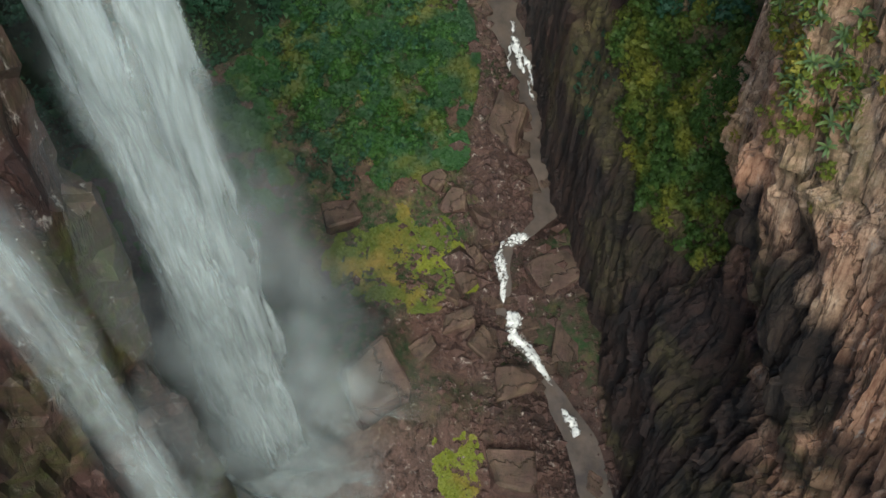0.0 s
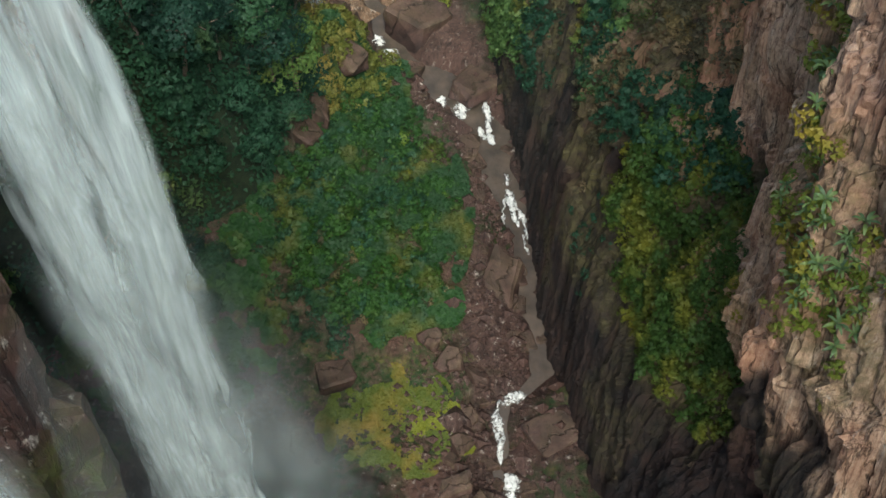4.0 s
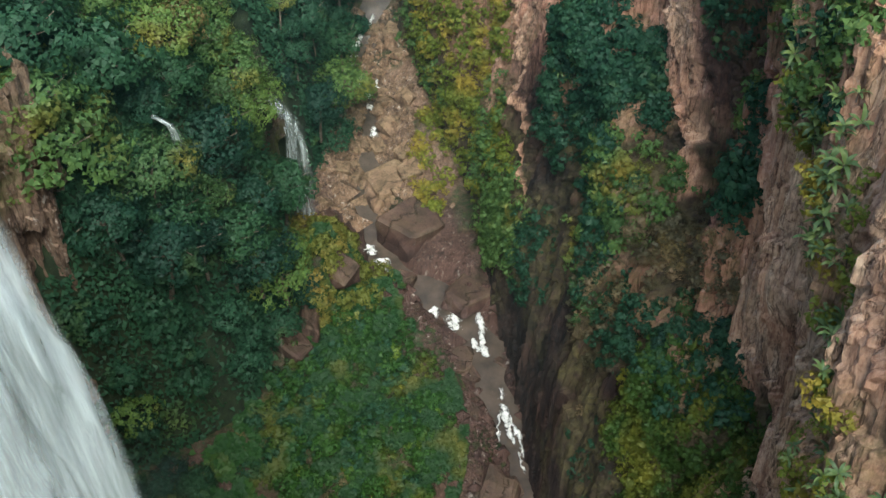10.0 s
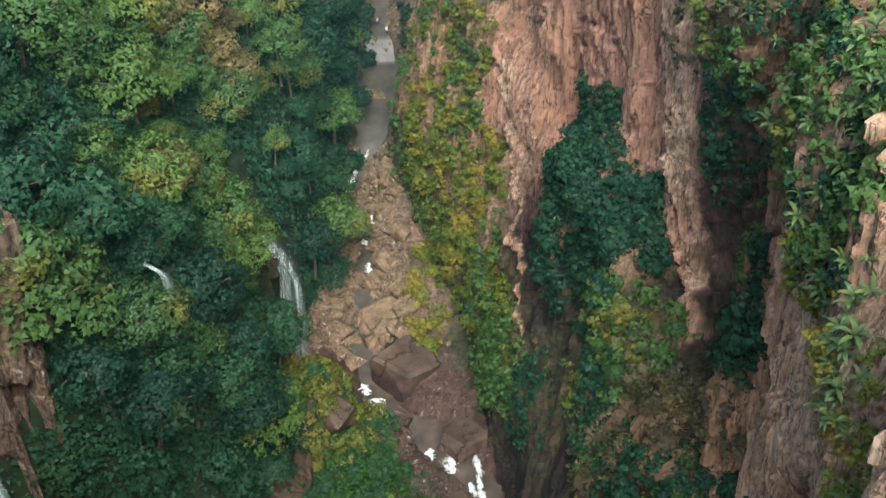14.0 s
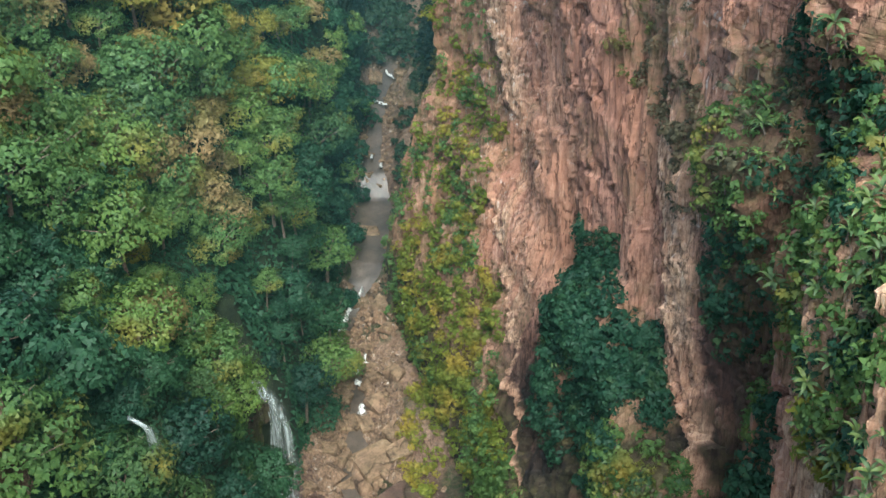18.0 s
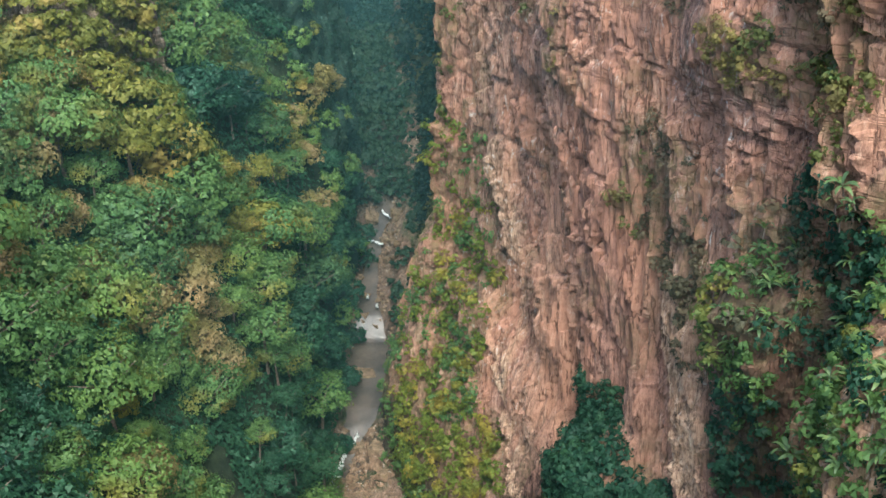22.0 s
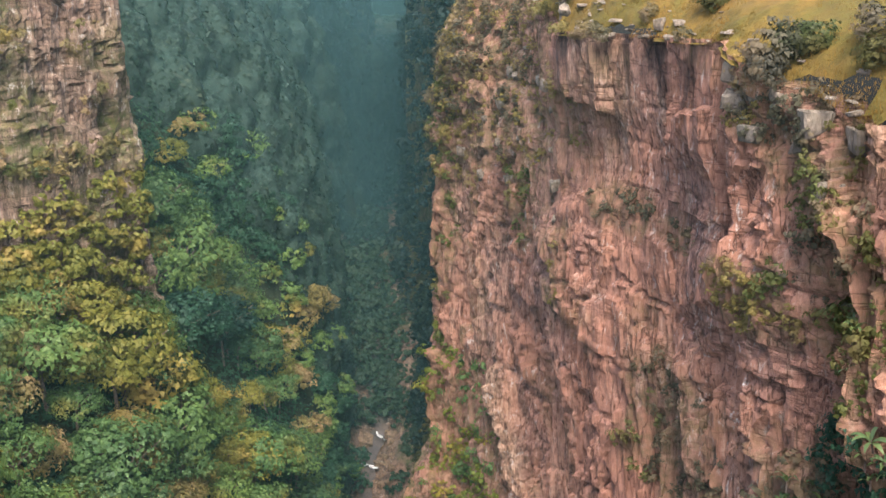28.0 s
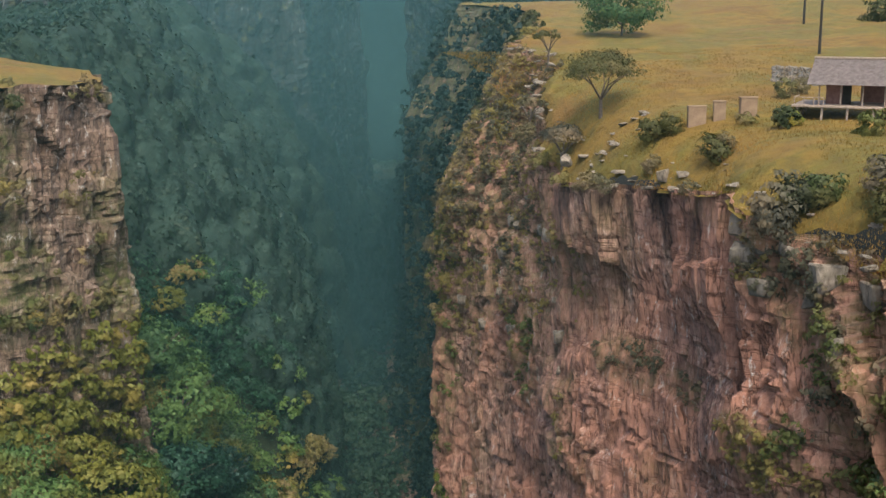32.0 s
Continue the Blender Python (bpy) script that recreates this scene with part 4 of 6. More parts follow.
def rapid(line, width, seed):
    """Broken white water running down a short chute."""
    line = np.array(line, float)
    t = np.linspace(0, 1, 8 * len(line))
    k = np.linspace(0, 1, len(line))
    cx, cy = np.interp(t, k, line[:, 0]), np.interp(t, k, line[:, 1])
    s, u = np.meshgrid(t, np.linspace(-1, 1, 13), indexing="ij")
    w = 1.7 * width * (0.75 + 0.6 * vnoise(s * 5, s * 0, seed)) * (0.35 + 0.65 * step(0, 0.15, s) * step(1.0, 0.8, s))
    dx, dy = np.gradient(cx), np.gradient(cy)
    n = np.hypot(dx, dy) + 1e-6
    x = cx[:, None] - (dy / n)[:, None] * u * w / 2 + 0.35 * fbm(s * 9, u * 2, seed + 2)
    y = cy[:, None] + (dx / n)[:, None] * u * w / 2 + 0.35 * fbm(s * 9, u * 2, seed + 3)
    z = river_z(y) + 0.75 * (1 - u * u) + 0.3 * fbm(x * 1.3, y * 1.3, seed + 4) + 0.15
    body = np.clip(1.0 - np.abs(u) ** 1.5, 0, 1) * step(0, 0.12, s) * step(1.0, 0.88, s) + 0.25 * fbm(s * 7, u * 1.5, seed + 6)
    tagged(part("rapid", mesh_of("rapid", np.stack([x, y, z], -1).reshape(-1, 3), grid_faces(*x.shape), FOAM, True, body=np.clip(body, 0, 1) * step(1.0, 0.8, np.abs(u)))), "foaming white rapids between brown boulders", "rapids", "river rapids")


build_river()
for k, (line, width) in enumerate((
    (((14.5, 98.5), (12.5, 97.5), (9.2, 96.2), (8.8, 94), (10.1, 90), (9.6, 87), (9.4, 84.8)), 1.5), (((9.8, 84.5), (11.2, 82), (10.8, 80), (13, 77.5), (15.2, 74.6), (17.7, 70)), 2.1), (((18.5, 68), (20, 65), (20.8, 63)), 1.5),
    (((12.3, 143.5), (12.6, 140)), 0.9), (((12.5, 140), (12.9, 138), (13.4, 134), (14.6, 130)), 1.1), (((13.2, 138), (15.2, 132), (15.6, 127.5)), 0.9), (((12.1, 138.5), (11.4, 134), (11.6, 131)), 0.6), (((14.8, 129.5), (15.8, 125)), 0.5), (((7.6, 127), (7.9, 122)), 1.1),
    (((4.2, 161), (4.2, 158.5), (4.4, 155.5)), 3.6), (((8.8, 161), (9.4, 156), (9.2, 152.5), (10.4, 149)), 2.2), (((7.2, 154), (9.0, 151)), 1.4), (((0.6, 162), (0.2, 158)), 1.9), (((-12.9, 178), (-11.4, 174.5)), 2.6), (((-10.4, 174.5), (-9.0, 169.5)), 3.2),
    (((-16.2, 228), (-14.8, 224), (-14, 220)), 2.2), (((-12.6, 227), (-12.0, 222)), 1.2), (((-14.2, 219.5), (-13.4, 217)), 1.5), (((-19.2, 236), (-18.8, 233), (-18.2, 229.5)), 2.2), (((-16.2, 241.5), (-16.8, 238), (-18.4, 235.5)), 2.0), (((-13.4, 244), (-14.6, 241)), 1.2), (((-3.4, 213), (-2.6, 206)), 1.9), (((-12.8, 212), (-12.4, 208.5)), 1.3),
    (((-12.2, 286), (-12, 284)), 0.5), (((-9.8, 283), (-9.6, 281.5)), 0.4), (((-12.5, 303), (-8, 301)), 0.8), (((-9, 312), (-6, 309)), 0.8),
)):
    rapid(line, width, 400 + 7 * k)


# ---------------------------------------------------------------- boulders
def boulder_mesh(seed, mat, cuts=9):
    """An angular block: a round stone split along several planes, its edges worn."""
    rng = random.Random(seed)
    bm = bmesh.new()
    bmesh.ops.create_icosphere(bm, subdivisions=2, radius=1.0)
    planes = [(Vector((rng.uniform(-1, 1), rng.uniform(-1, 1), rng.uniform(-0.6, 1))).normalized(), rng.uniform(0.42, 0.75)) for _ in range(cuts)]
    for v in bm.verts:
        for n, d in planes:
            over = v.co.dot(n) - d
            if over > 0:
                v.co -= n * over
        v.co *= 1 + 0.07 * noise.noise(v.co * 2.3 + Vector((seed, 0, 0))) + 0.03 * noise.noise(v.co * 7 + Vector((0, seed, 0)))
    return rock_weights(bm_mesh("boulder", bm, mat))


def block_mesh(seed, mat):
    """A split slab: a skewed six-sided block with chipped edges."""
    rng = random.Random(seed)
    bm = bmesh.new()
    bmesh.ops.create_cube(bm, size=1.5)
    for v in bm.verts:
        v.co += Vector([rng.uniform(-0.3, 0.3) for _ in range(3)])
    bmesh.ops.bevel(bm, geom=bm.edges[:], offset=0.12, segments=1, affect="EDGES")
    bmesh.ops.subdivide_edges(bm, edges=bm.edges[:], cuts=2, use_grid_fill=True)
    for v in bm.verts:
        v.co *= 1 + 0.09 * noise.noise(v.co * 1.6 + Vector((seed, 0, 0))) + 0.08 * noise.noise(v.co * 4 + Vector((0, seed, 0)))
    return rock_weights(bm_mesh("boulder", bm, mat))


def rock_weights(me):
    n = len(me.vertices)
    co = np.empty(n * 3, np.float32)
    me.vertices.foreach_get("co", co)
    up = co.reshape(-1, 3)[:, 2]
    # Tops take moss, undersides take a darker colour.
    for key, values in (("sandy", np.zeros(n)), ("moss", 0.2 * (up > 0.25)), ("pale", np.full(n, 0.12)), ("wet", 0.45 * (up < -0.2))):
        me.attributes.new(key, "FLOAT", "POINT").data.foreach_set("value", values.astype(np.float32))
    return me


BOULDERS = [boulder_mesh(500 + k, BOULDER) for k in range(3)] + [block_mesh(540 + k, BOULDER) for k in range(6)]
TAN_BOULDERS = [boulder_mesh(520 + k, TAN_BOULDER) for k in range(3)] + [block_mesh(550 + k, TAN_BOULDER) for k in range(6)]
rocks = random.Random(11)


def boulder(x, y, size, high=0.6, tan=None, label="", turn=None, sink=0.35, z=None):
    tan = y > 186 if tan is None else tan
    size *= 0.85 if size > 4 else 1
    ob = new("boulder", rocks.choice(TAN_BOULDERS if tan else BOULDERS))
    ground = float(ground_z(np.array([float(x)]), np.array([float(y)]))[0]) if z is None else z
    ob.matrix_world = pose(x, y, ground + size * high * (0.5 - sink), rocks.uniform(-9, 9), rocks.uniform(-9, 9), rocks.uniform(0, 360) if turn is None else turn) @ Matrix.Diagonal((size / 1.3, size / 1.3 * rocks.uniform(0.65, 0.95), size * high / 1.2, 1))
    tagged(ob, label or ("tan angular boulder in the river bed" if tan else "reddish-brown angular boulder in the river bed"), "boulder", "boulders in the river bed")
    return ob


for x, y, size, high, label in (
    (15, 108.5, 4.2, 0.55, "pale grey square boulder at the river's edge"), (-4.4, 180, 10, 0.6, "large dark wet boulder over a pool"), (-5.6, 217, 4.6, 0.8, "tan boulder with a dark undercut"), (-8.8, 212, 6.5, 0.6, ""), (10, 70, 8.5, 0.6, "large split brown boulder beside white water"),
    (-10.3, 67, 9.5, 0.45, "broad brown slab with a shaded undercut"), (10, 56, 7, 0.6, "large brown boulder among gravel"), (-17, 98, 6.5, 0.5, "large rounded brown boulder near the spray"), (-22, 87, 6, 0.5, "large rounded brown boulder near the spray"), (1.7, 101.5, 6, 0.7, ""), (-1.5, 105, 5, 0.9, ""), (5.5, 100, 5, 0.8, ""),
    (18.5, 90, 8, 0.1, "broad red rock slab beside the rapids"), (19.5, 78, 6, 0.12, "broad red rock slab beside the rapids"), (18, 118, 7, 0.2, "smooth red rock slab at the water"), (7.5, 164, 9, 0.35, "sloping brown slab above the rapids"), (5, 149, 8, 0.35, "broad brown slab in the river"), (10, 120, 8, 0.5, ""), (12.8, 121, 6, 0.6, ""),
    (-8, 194, 10.5, 0.3, "long flat slab bridging the river bed"), (-15, 191, 4.5, 0.6, ""), (-25.5, 148, 7.5, 0.5, "dark boulder under shrubs"), (-23, 153, 6, 0.7, "dark boulder under shrubs"), (-17, 161, 6, 0.6, "dark boulder under shrubs"), (-12.8, 263, 4, 0.7, "pale boulder in the calm pool"), (-18, 214, 5, 0.6, ""),
    (3, 87.5, 4, 0.7, ""), (4.5, 93, 5, 0.6, ""), (2, 80, 4, 0.6, ""), (6, 76, 4.5, 0.7, ""), (-3, 74, 3.5, 0.6, ""), (0.8, 158, 4, 0.6, ""), (12.5, 150, 4, 0.6, ""), (-6, 168.5, 5, 0.6, ""), (-12, 166, 5, 0.5, ""),
):
    boulder(x, y, size, high, None, label)
for k in range(250):
    y = rocks.choice((rocks.uniform(55, 110), rocks.uniform(112, 160), rocks.uniform(185, 245), rocks.uniform(190, 240), rocks.uniform(200, 246), rocks.uniform(275, 320)))
    off = rocks.gauss(0, 6.0)
    x = float(river_x(y)) + off - 2
    if abs(off - 2) < 0.4 * float(np.interp(y, WIDTH_Y, WIDTH)) and k % 3 and y < 184:
        continue
    boulder(x, y, rocks.choice((0.9, 1.1, 1.3, 1.7, 2.3, 3.0)) * rocks.uniform(0.8, 1.2), rocks.uniform(0.5, 0.8))
for k in range(44):
    y = rocks.choice((rocks.uniform(279, 290), rocks.uniform(298, 318), rocks.uniform(300, 316)))
    boulder(float(river_x(y)) + rocks.gauss(0, 3.4), y, rocks.choice((1.0, 1.4, 1.8, 2.6)), rocks.uniform(0.6, 0.9), label="pale tan boulder at the head of the calm pool")
for k in range(64):
    y = rocks.uniform(196, 246)
    boulder(float(river_x(y)) + rocks.gauss(0.5, 3.2), y, rocks.choice((1.1, 1.5, 2.0, 2.6, 3.6)), rocks.uniform(0.5, 0.85), label="tan angular boulder parting the white water")
for x, y in ((-12.6, 252.5), (-10.4, 252.2), (-9.6, 258), (-13.8, 262), (-11.8, 252), (-8.2, 256)):
    boulder(x, y, rocks.uniform(0.9, 1.5), 0.7, label="tan boulder standing in the calm pool")


def gravel(name, count, seed, mat, y0, y1, spread, size, shift=-3):
    """Loose small stones, each a squashed eight-sided lump."""
    rng = np.random.default_rng(seed)
    y = rng.uniform(y0, y1, count)
    x = river_x(y) + shift + rng.normal(0, spread, count)
    r = size * rng.lognormal(0, 0.5, count)
    dry = np.abs(x - river_x(y)) > 0.42 * np.interp(y, WIDTH_Y, WIDTH)
    x, y, r = x[dry], y[dry], r[dry]
    count = len(x)
    z = ground_z(x, y) + 0.15 * r
    base = np.array([(1, 0, 0), (0, 1, 0), (-1, 0, 0), (0, -1, 0), (0, 0, 0.8), (0, 0, -0.8)], float)
    v = base[None] * r[:, None, None] * rng.uniform(0.6, 1.3, (count, 6, 1)) + np.stack([x, y, z], 1)[:, None]
    f = np.array([(0, 1, 4), (1, 2, 4), (2, 3, 4), (3, 0, 4), (1, 0, 5), (2, 1, 5), (3, 2, 5), (0, 3, 5)])
    faces = (f[None] + 6 * np.arange(count)[:, None, None]).reshape(-1, 3)
    n = count * 6
    tagged(part(name, mesh_of(name, v.reshape(-1, 3), faces, mat, False, sandy=np.zeros(n), moss=np.zeros(n), pale=np.full(n, 0.7), wet=np.zeros(n))), "loose brown stones and gravel of the river bed", "gravel", kind="stuff")


gravel("gravel", 2600, 31, BOULDER, 48, 110, 8, 0.3, -6)
gravel("gravel", 2200, 32, BOULDER, 110, 160, 5, 0.32, -3)
gravel("gravel", 1800, 33, TAN_BOULDER, 185, 245, 5, 0.4, 1)
gravel("rubble", 700, 35, BOULDER, 56, 170, 7, 0.75, -2)
gravel("rubble", 520, 36, TAN_BOULDER, 182, 246, 6, 0.85, 0)
gravel("gravel", 900, 34, TAN_BOULDER, 270, 325, 3, 0.4, 0)


def ground_cover(name, count, seed, mat, cx, cy, rx, ry, size, high, label):
    """Low ferns and soft green growth on the gorge floor."""
    rng = np.random.default_rng(seed)
    a, r = rng.uniform(0, 6.2832, count), np.sqrt(rng.uniform(0, 1, count))
    x, y = cx + rx * r * np.cos(a), cy + ry * r * np.sin(a)
    lump = fbm(x / 3.5, y / 3.5, seed, 3)
    keep = (lump > -0.75) & (np.abs(x - river_x(y)) > 4.5) & (lump > 1.6 * (r - 0.75))
    x, y, lump = x[keep], y[keep], lump[keep]
    z = ground_z(x, y) - 0.1 + high * np.clip(0.4 + lump, 0.05, 1.6) * rng.uniform(0.5, 1, len(x))
    v, f = leaf_quads(np.stack([x, y, z], 1), np.tile((0, -0.25, 1.0), (len(x), 1)), size, rng)
    tagged(part(name, mesh_of(name, v, f, mat)), label, "undergrowth", kind="stuff")


LEAF_MOSS = leaf_material("moss_leaves", (0.06, 0.085, 0.008), (0.13, 0.14, 0.014), (0.17, 0.12, 0.02), 0.25)
LEAF_FERN = leaf_material("fern_leaves", (0.008, 0.034, 0.011), (0.032, 0.082, 0.018), (0.08, 0.085, 0.014), 0.2)
ground_cover("ferns", 52000, 41, LEAF_FERN, -11, 131, 17, 26, 0.42, 1.8, "bright green ferns covering the gorge floor")
ground_cover("ferns", 14000, 42, LEAF_FERN, -8, 112, 12, 9, 0.4, 1.6, "bright green ferns covering the gorge floor")
ground_cover("ferns", 20000, 43, LEAF_FERN, -16, 160, 11, 14, 0.6, 2.4, "green shrubs and ferns beside the river")
ground_cover("ferns", 9000, 47, LEAF_FERN, -31, 120, 8, 22, 0.6, 2.4, "green ferns under the dark rock wall")
ground_cover("moss_bank", 24000, 44, LEAF_MOSS, -8, 90.5, 12, 10.5, 0.3, 0.5, "yellow-green moss bank on the gorge floor")
ground_cover("ferns", 16000, 48, LEAF_FERN, -44, 106, 18, 20, 0.7, 2.2, "dark ferns in the spray below the pillar")
ground_cover("moss_bank", 3500, 45, LEAF_MOSS, 2, 57, 4, 6, 0.28, 0.4, "yellow-green moss bank on the gorge floor")
ground_cover("moss_bank", 5000, 46, LEAF_MOSS, 1, 91, 6, 5, 0.3, 0.4, "yellow-green moss bank on the gorge floor")

# ---------------------------------------------------------------- plants on the east cliff
LEAF_BRIGHT = leaf_material("bright_leaves", (0.05, 0.085, 0.012), (0.17, 0.18, 0.025), (0.26, 0.2, 0.03), 0.3)
LEAF_CARPET = leaf_material("creeper_leaves", (0.028, 0.07, 0.014), (0.085, 0.14, 0.02), (0.16, 0.16, 0.02), 0.28)
LEAF_SCRUB = leaf_material("scrub_leaves", (0.035, 0.05, 0.016), (0.1, 0.11, 0.032), (0.15, 0.12, 0.04), 0.25)
LEAF_BROWN = leaf_material("brownish_leaves", (0.06, 0.053, 0.03), (0.15, 0.122, 0.068), (0.2, 0.145, 0.08), 0.3)


def shrub_mesh(seed, mat, per=26, size=0.11, clumps=26):
    rng = np.random.default_rng(seed)
    pts, nor = crown_points(rng, clumps, per, 1.0, 0.95, 0.36, -0.8)
    v, f = leaf_quads(pts, nor, size, rng)
    return mesh_of("shrub", v, f, mat)


SHRUBS = {
    "shrub": ([shrub_mesh(600 + k, LEAF) for k in range(3)], "green leafy shrub rooted in the cliff"),
    "shrub_dark": ([shrub_mesh(610 + k, LEAF_DARK) for k in range(3)], "dark green shrub clinging to the cliff"),
    "shrub_bright": ([shrub_mesh(620 + k, LEAF_BRIGHT) for k in range(3)], "yellow-green shrub hanging from the cliff"),
    "shrub_brown": ([shrub_mesh(630 + k, LEAF_BROWN, 18, 0.1) for k in range(3)], "brownish dry shrub on a cliff ledge"),
    "shrub_scrub": ([shrub_mesh(645 + k, LEAF_SCRUB, 24, 0.1) for k in range(3)], "olive-green scrub bush on a cliff ledge"),
    "shrub_dry": ([shrub_mesh(640 + k, LEAF_DRY, 18, 0.11) for k in range(2)], "dry yellowish tuft of brush on the cliff"),
}
sower = random.Random(23)


def shrub_at(kind, x, y, z, r):
    meshes, label = SHRUBS[kind]
    ob = new("shrub", sower.choice(meshes))
    ob.matrix_world = pose(x, y, z, sower.uniform(-15, 15), sower.uniform(-30, 0), sower.uniform(0, 360)) @ Matrix.Diagonal((r, r * sower.uniform(0.85, 1.2), r * sower.uniform(0.8, 1.25), 1))
    return tagged(ob, label, "shrub", "shrubs on the cliff")


def bush_mass(name, spots, mat, seed, label, per=9, clumps=12, leaf=0.23):
    """Many shrubs grown into one mass: rows of x, y, z and radius."""
    rng = np.random.default_rng(seed)
    pts, nor, size = [], [], []
    for x, y, z, r in spots:
        p, n = crown_points(rng, clumps, per, r, 0.95, 0.36, -0.8)
        pts.append(p + (x, y, z))
        nor.append(n)
        size.append(np.full(len(p), leaf * r))
    v, f = leaf_quads(np.concatenate(pts), np.concatenate(nor), np.concatenate(size), rng)
    tagged(part(name, mesh_of(name, v, f, mat)), label, "shrubs", kind="stuff")


def clothe():
    spots, single = {}, 0
    for py, pz, ry, rz, kind, count, size in PATCHES:
        if pz > -62 and kind in ("shrub", "shrub_bright") and not 88 < py < 124:
            kind = "shrub_scrub"
        for k in range(count):
            a, r = sower.uniform(0, 6.283), math.sqrt(sower.random())
            y, z = py + ry * r * math.cos(a), pz + rz * r * math.sin(a)
            s = size * sower.uniform(0.6, 1.25)
            x = rock_face(y, z) - 0.15 * s + sower.uniform(-0.2, 0.4)
            if kind != "carpet" and k % 5 == 0 and single < 170:
                single += 1
                shrub_at(kind, x, y, z, s)
            else:
                spots.setdefault(kind, []).append((x, y, z, s))
    mats = {"carpet": LEAF_CARPET, "shrub": LEAF, "shrub_dark": LEAF_DARK, "shrub_bright": LEAF_BRIGHT, "shrub_brown": LEAF_BROWN, "shrub_dry": LEAF_DRY, "shrub_scrub": LEAF_SCRUB}
    names = {"carpet": "mossy yellow-green creeper carpet hanging down the cliff", "shrub": "green shrubs grown together on the cliff", "shrub_dark": "dark green shrubs grown together on the cliff",
             "shrub_bright": "yellow-green shrubs draping the foot of the cliff", "shrub_brown": "brownish brush on cliff ledges", "shrub_dry": "dry grassy brush on the cliff shoulder", "shrub_scrub": "olive scrub on the ledges of the cliff"}
    for k, (kind, rows) in enumerate(spots.items()):
        bush_mass("cliff_brush", rows, mats[kind], 700 + k, names[kind], *((9, 9, 0.2) if kind == "carpet" else (10, 11, 0.175)))


clothe()


def floor_bushes(count, cx, cy, rx, ry, size, mat, seed, label):
    spots = []
    for k in range(count):
        a, r = sower.uniform(0, 6.283), math.sqrt(sower.random())
        x, y = cx + rx * r * math.cos(a), cy + ry * r * math.sin(a)
        if abs(x - float(river_x(y))) < 6:
            continue
        s = size * sower.uniform(0.5, 1.3)
        spots.append((x, y, float(ground_z(np.array([x]), np.array([y]))[0]) + 0.3 * s, s))
    bush_mass("floor_bushes", spots, mat, seed, label, 18, 14, 0.13)


floor_bushes(230, -13, 132, 16, 25, 2.1, LEAF_FERN, 731, "green bushes standing among the ferns")
floor_bushes(110, -16, 128, 15, 26, 1.9, LEAF_DARK, 732, "dark green bushes standing among the ferns")
floor_bushes(150, -20, 166, 11, 12, 2.1, LEAF_YELLOW, 733, "yellow-green bushes beside the river bed")
floor_bushes(40, -14, 152, 10, 10, 1.5, LEAF_FERN, 734, "green bushes beside the river bed")
floor_bushes(26, -12, 130, 14, 22, 1.6, LEAF_CARPET, 736, "yellow-green bushes standing among the ferns")
floor_bushes(30, -10, 116, 12, 8, 1.2, LEAF_BROWN, 737, "brownish brush among rocks on the gorge floor")
floor_bushes(46, 0, 197, 4, 16, 1.8, LEAF_BRIGHT, 735, "yellow bushes at the edge of the river bed")


# ---------------------------------------------------------------- wild banana plants
def banana_leaf_mesh(seed, length=2.6, width=0.5):
    rng = random.Random(seed)
    v, f, n = [], [], 7
    for i in range(n):
        k = i / (n - 1)
        w = width * math.sin(math.pi * min(0.08 + 0.92 * k, 0.97)) ** 0.7 * 0.5 if i else 0.03
        out, up = length * k * (1 - 0.2 * k), length * (0.75 * k - 0.75 * k * k)
        wob = 0.05 * rng.uniform(-1, 1)
        v += [(out, -w, up + 0.25 * w + wob), (out, 0, up), (out, w, up + 0.25 * w - wob)]
    for i in range(n - 1):
        a = 3 * i
        f += [(a, a + 3, a + 4, a + 1), (a + 1, a + 4, a + 5, a + 2)]
    return mesh_of("leaf", v, f, LEAF_BANANA, True)


BANANA_LEAVES = [banana_leaf_mesh(800 + k, 2.4 + 0.35 * k, 0.5 + 0.05 * k) for k in range(3)]


def stem_mesh():
    bm = bmesh.new()
    limb(bm, (0, 0, -0.8), (0.05, 0, 1.0), 0.16, 0.09, 7)
    return bm_mesh("stem", bm, BARK)


STEM = stem_mesh()


def banana(x, y, z, scale):
    root = tagged(new("banana_plant"), "wild banana plant with long drooping green leaves", "plant", "wild bananas on the cliff")
    root.matrix_world = pose(x, y, z, sower.uniform(-12, 12), sower.uniform(-28, -5), sower.uniform(0, 360)) @ Matrix.Scale(scale, 4)
    part("stem", STEM, root)
    for k in range(8):
        part("leaf", sower.choice(BANANA_LEAVES), root, pose(0, 0, 0.9 - 0.05 * k, 0, sower.uniform(-38, 12), k * 137 + sower.uniform(-15, 15)))


for py, pz, ry, rz, count, scale in ((104, -52, 10, 11, 60, 0.66), (98, -64, 8, 7, 24, 0.62), (122, -47, 6, 9, 30, 0.66), (66, -76, 9, 8, 34, 0.5), (70, -70, 6, 5, 16, 0.5), (84, -66, 5, 5, 14, 0.55), (90, -61, 6, 6, 26, 0.6), (132, -57, 6, 9, 28, 0.62), (59, -77, 6, 7, 22, 0.5), (76, -66, 8, 6, 18, 0.55), (155, -107, 5, 4, 14, 0.66), (142, -110, 5, 4, 12, 0.66), (134, -114, 4, 4, 8, 0.6), (129, -34, 4, 6, 12, 0.6)):
    for k in range(count):
        a, r = sower.uniform(0, 6.283), math.sqrt(sower.random())
        y, z = py + ry * r * math.cos(a), pz + rz * r * math.sin(a)
        banana(rock_face(y, z) - 0.4, y, z, scale * sower.uniform(0.75, 1.2))

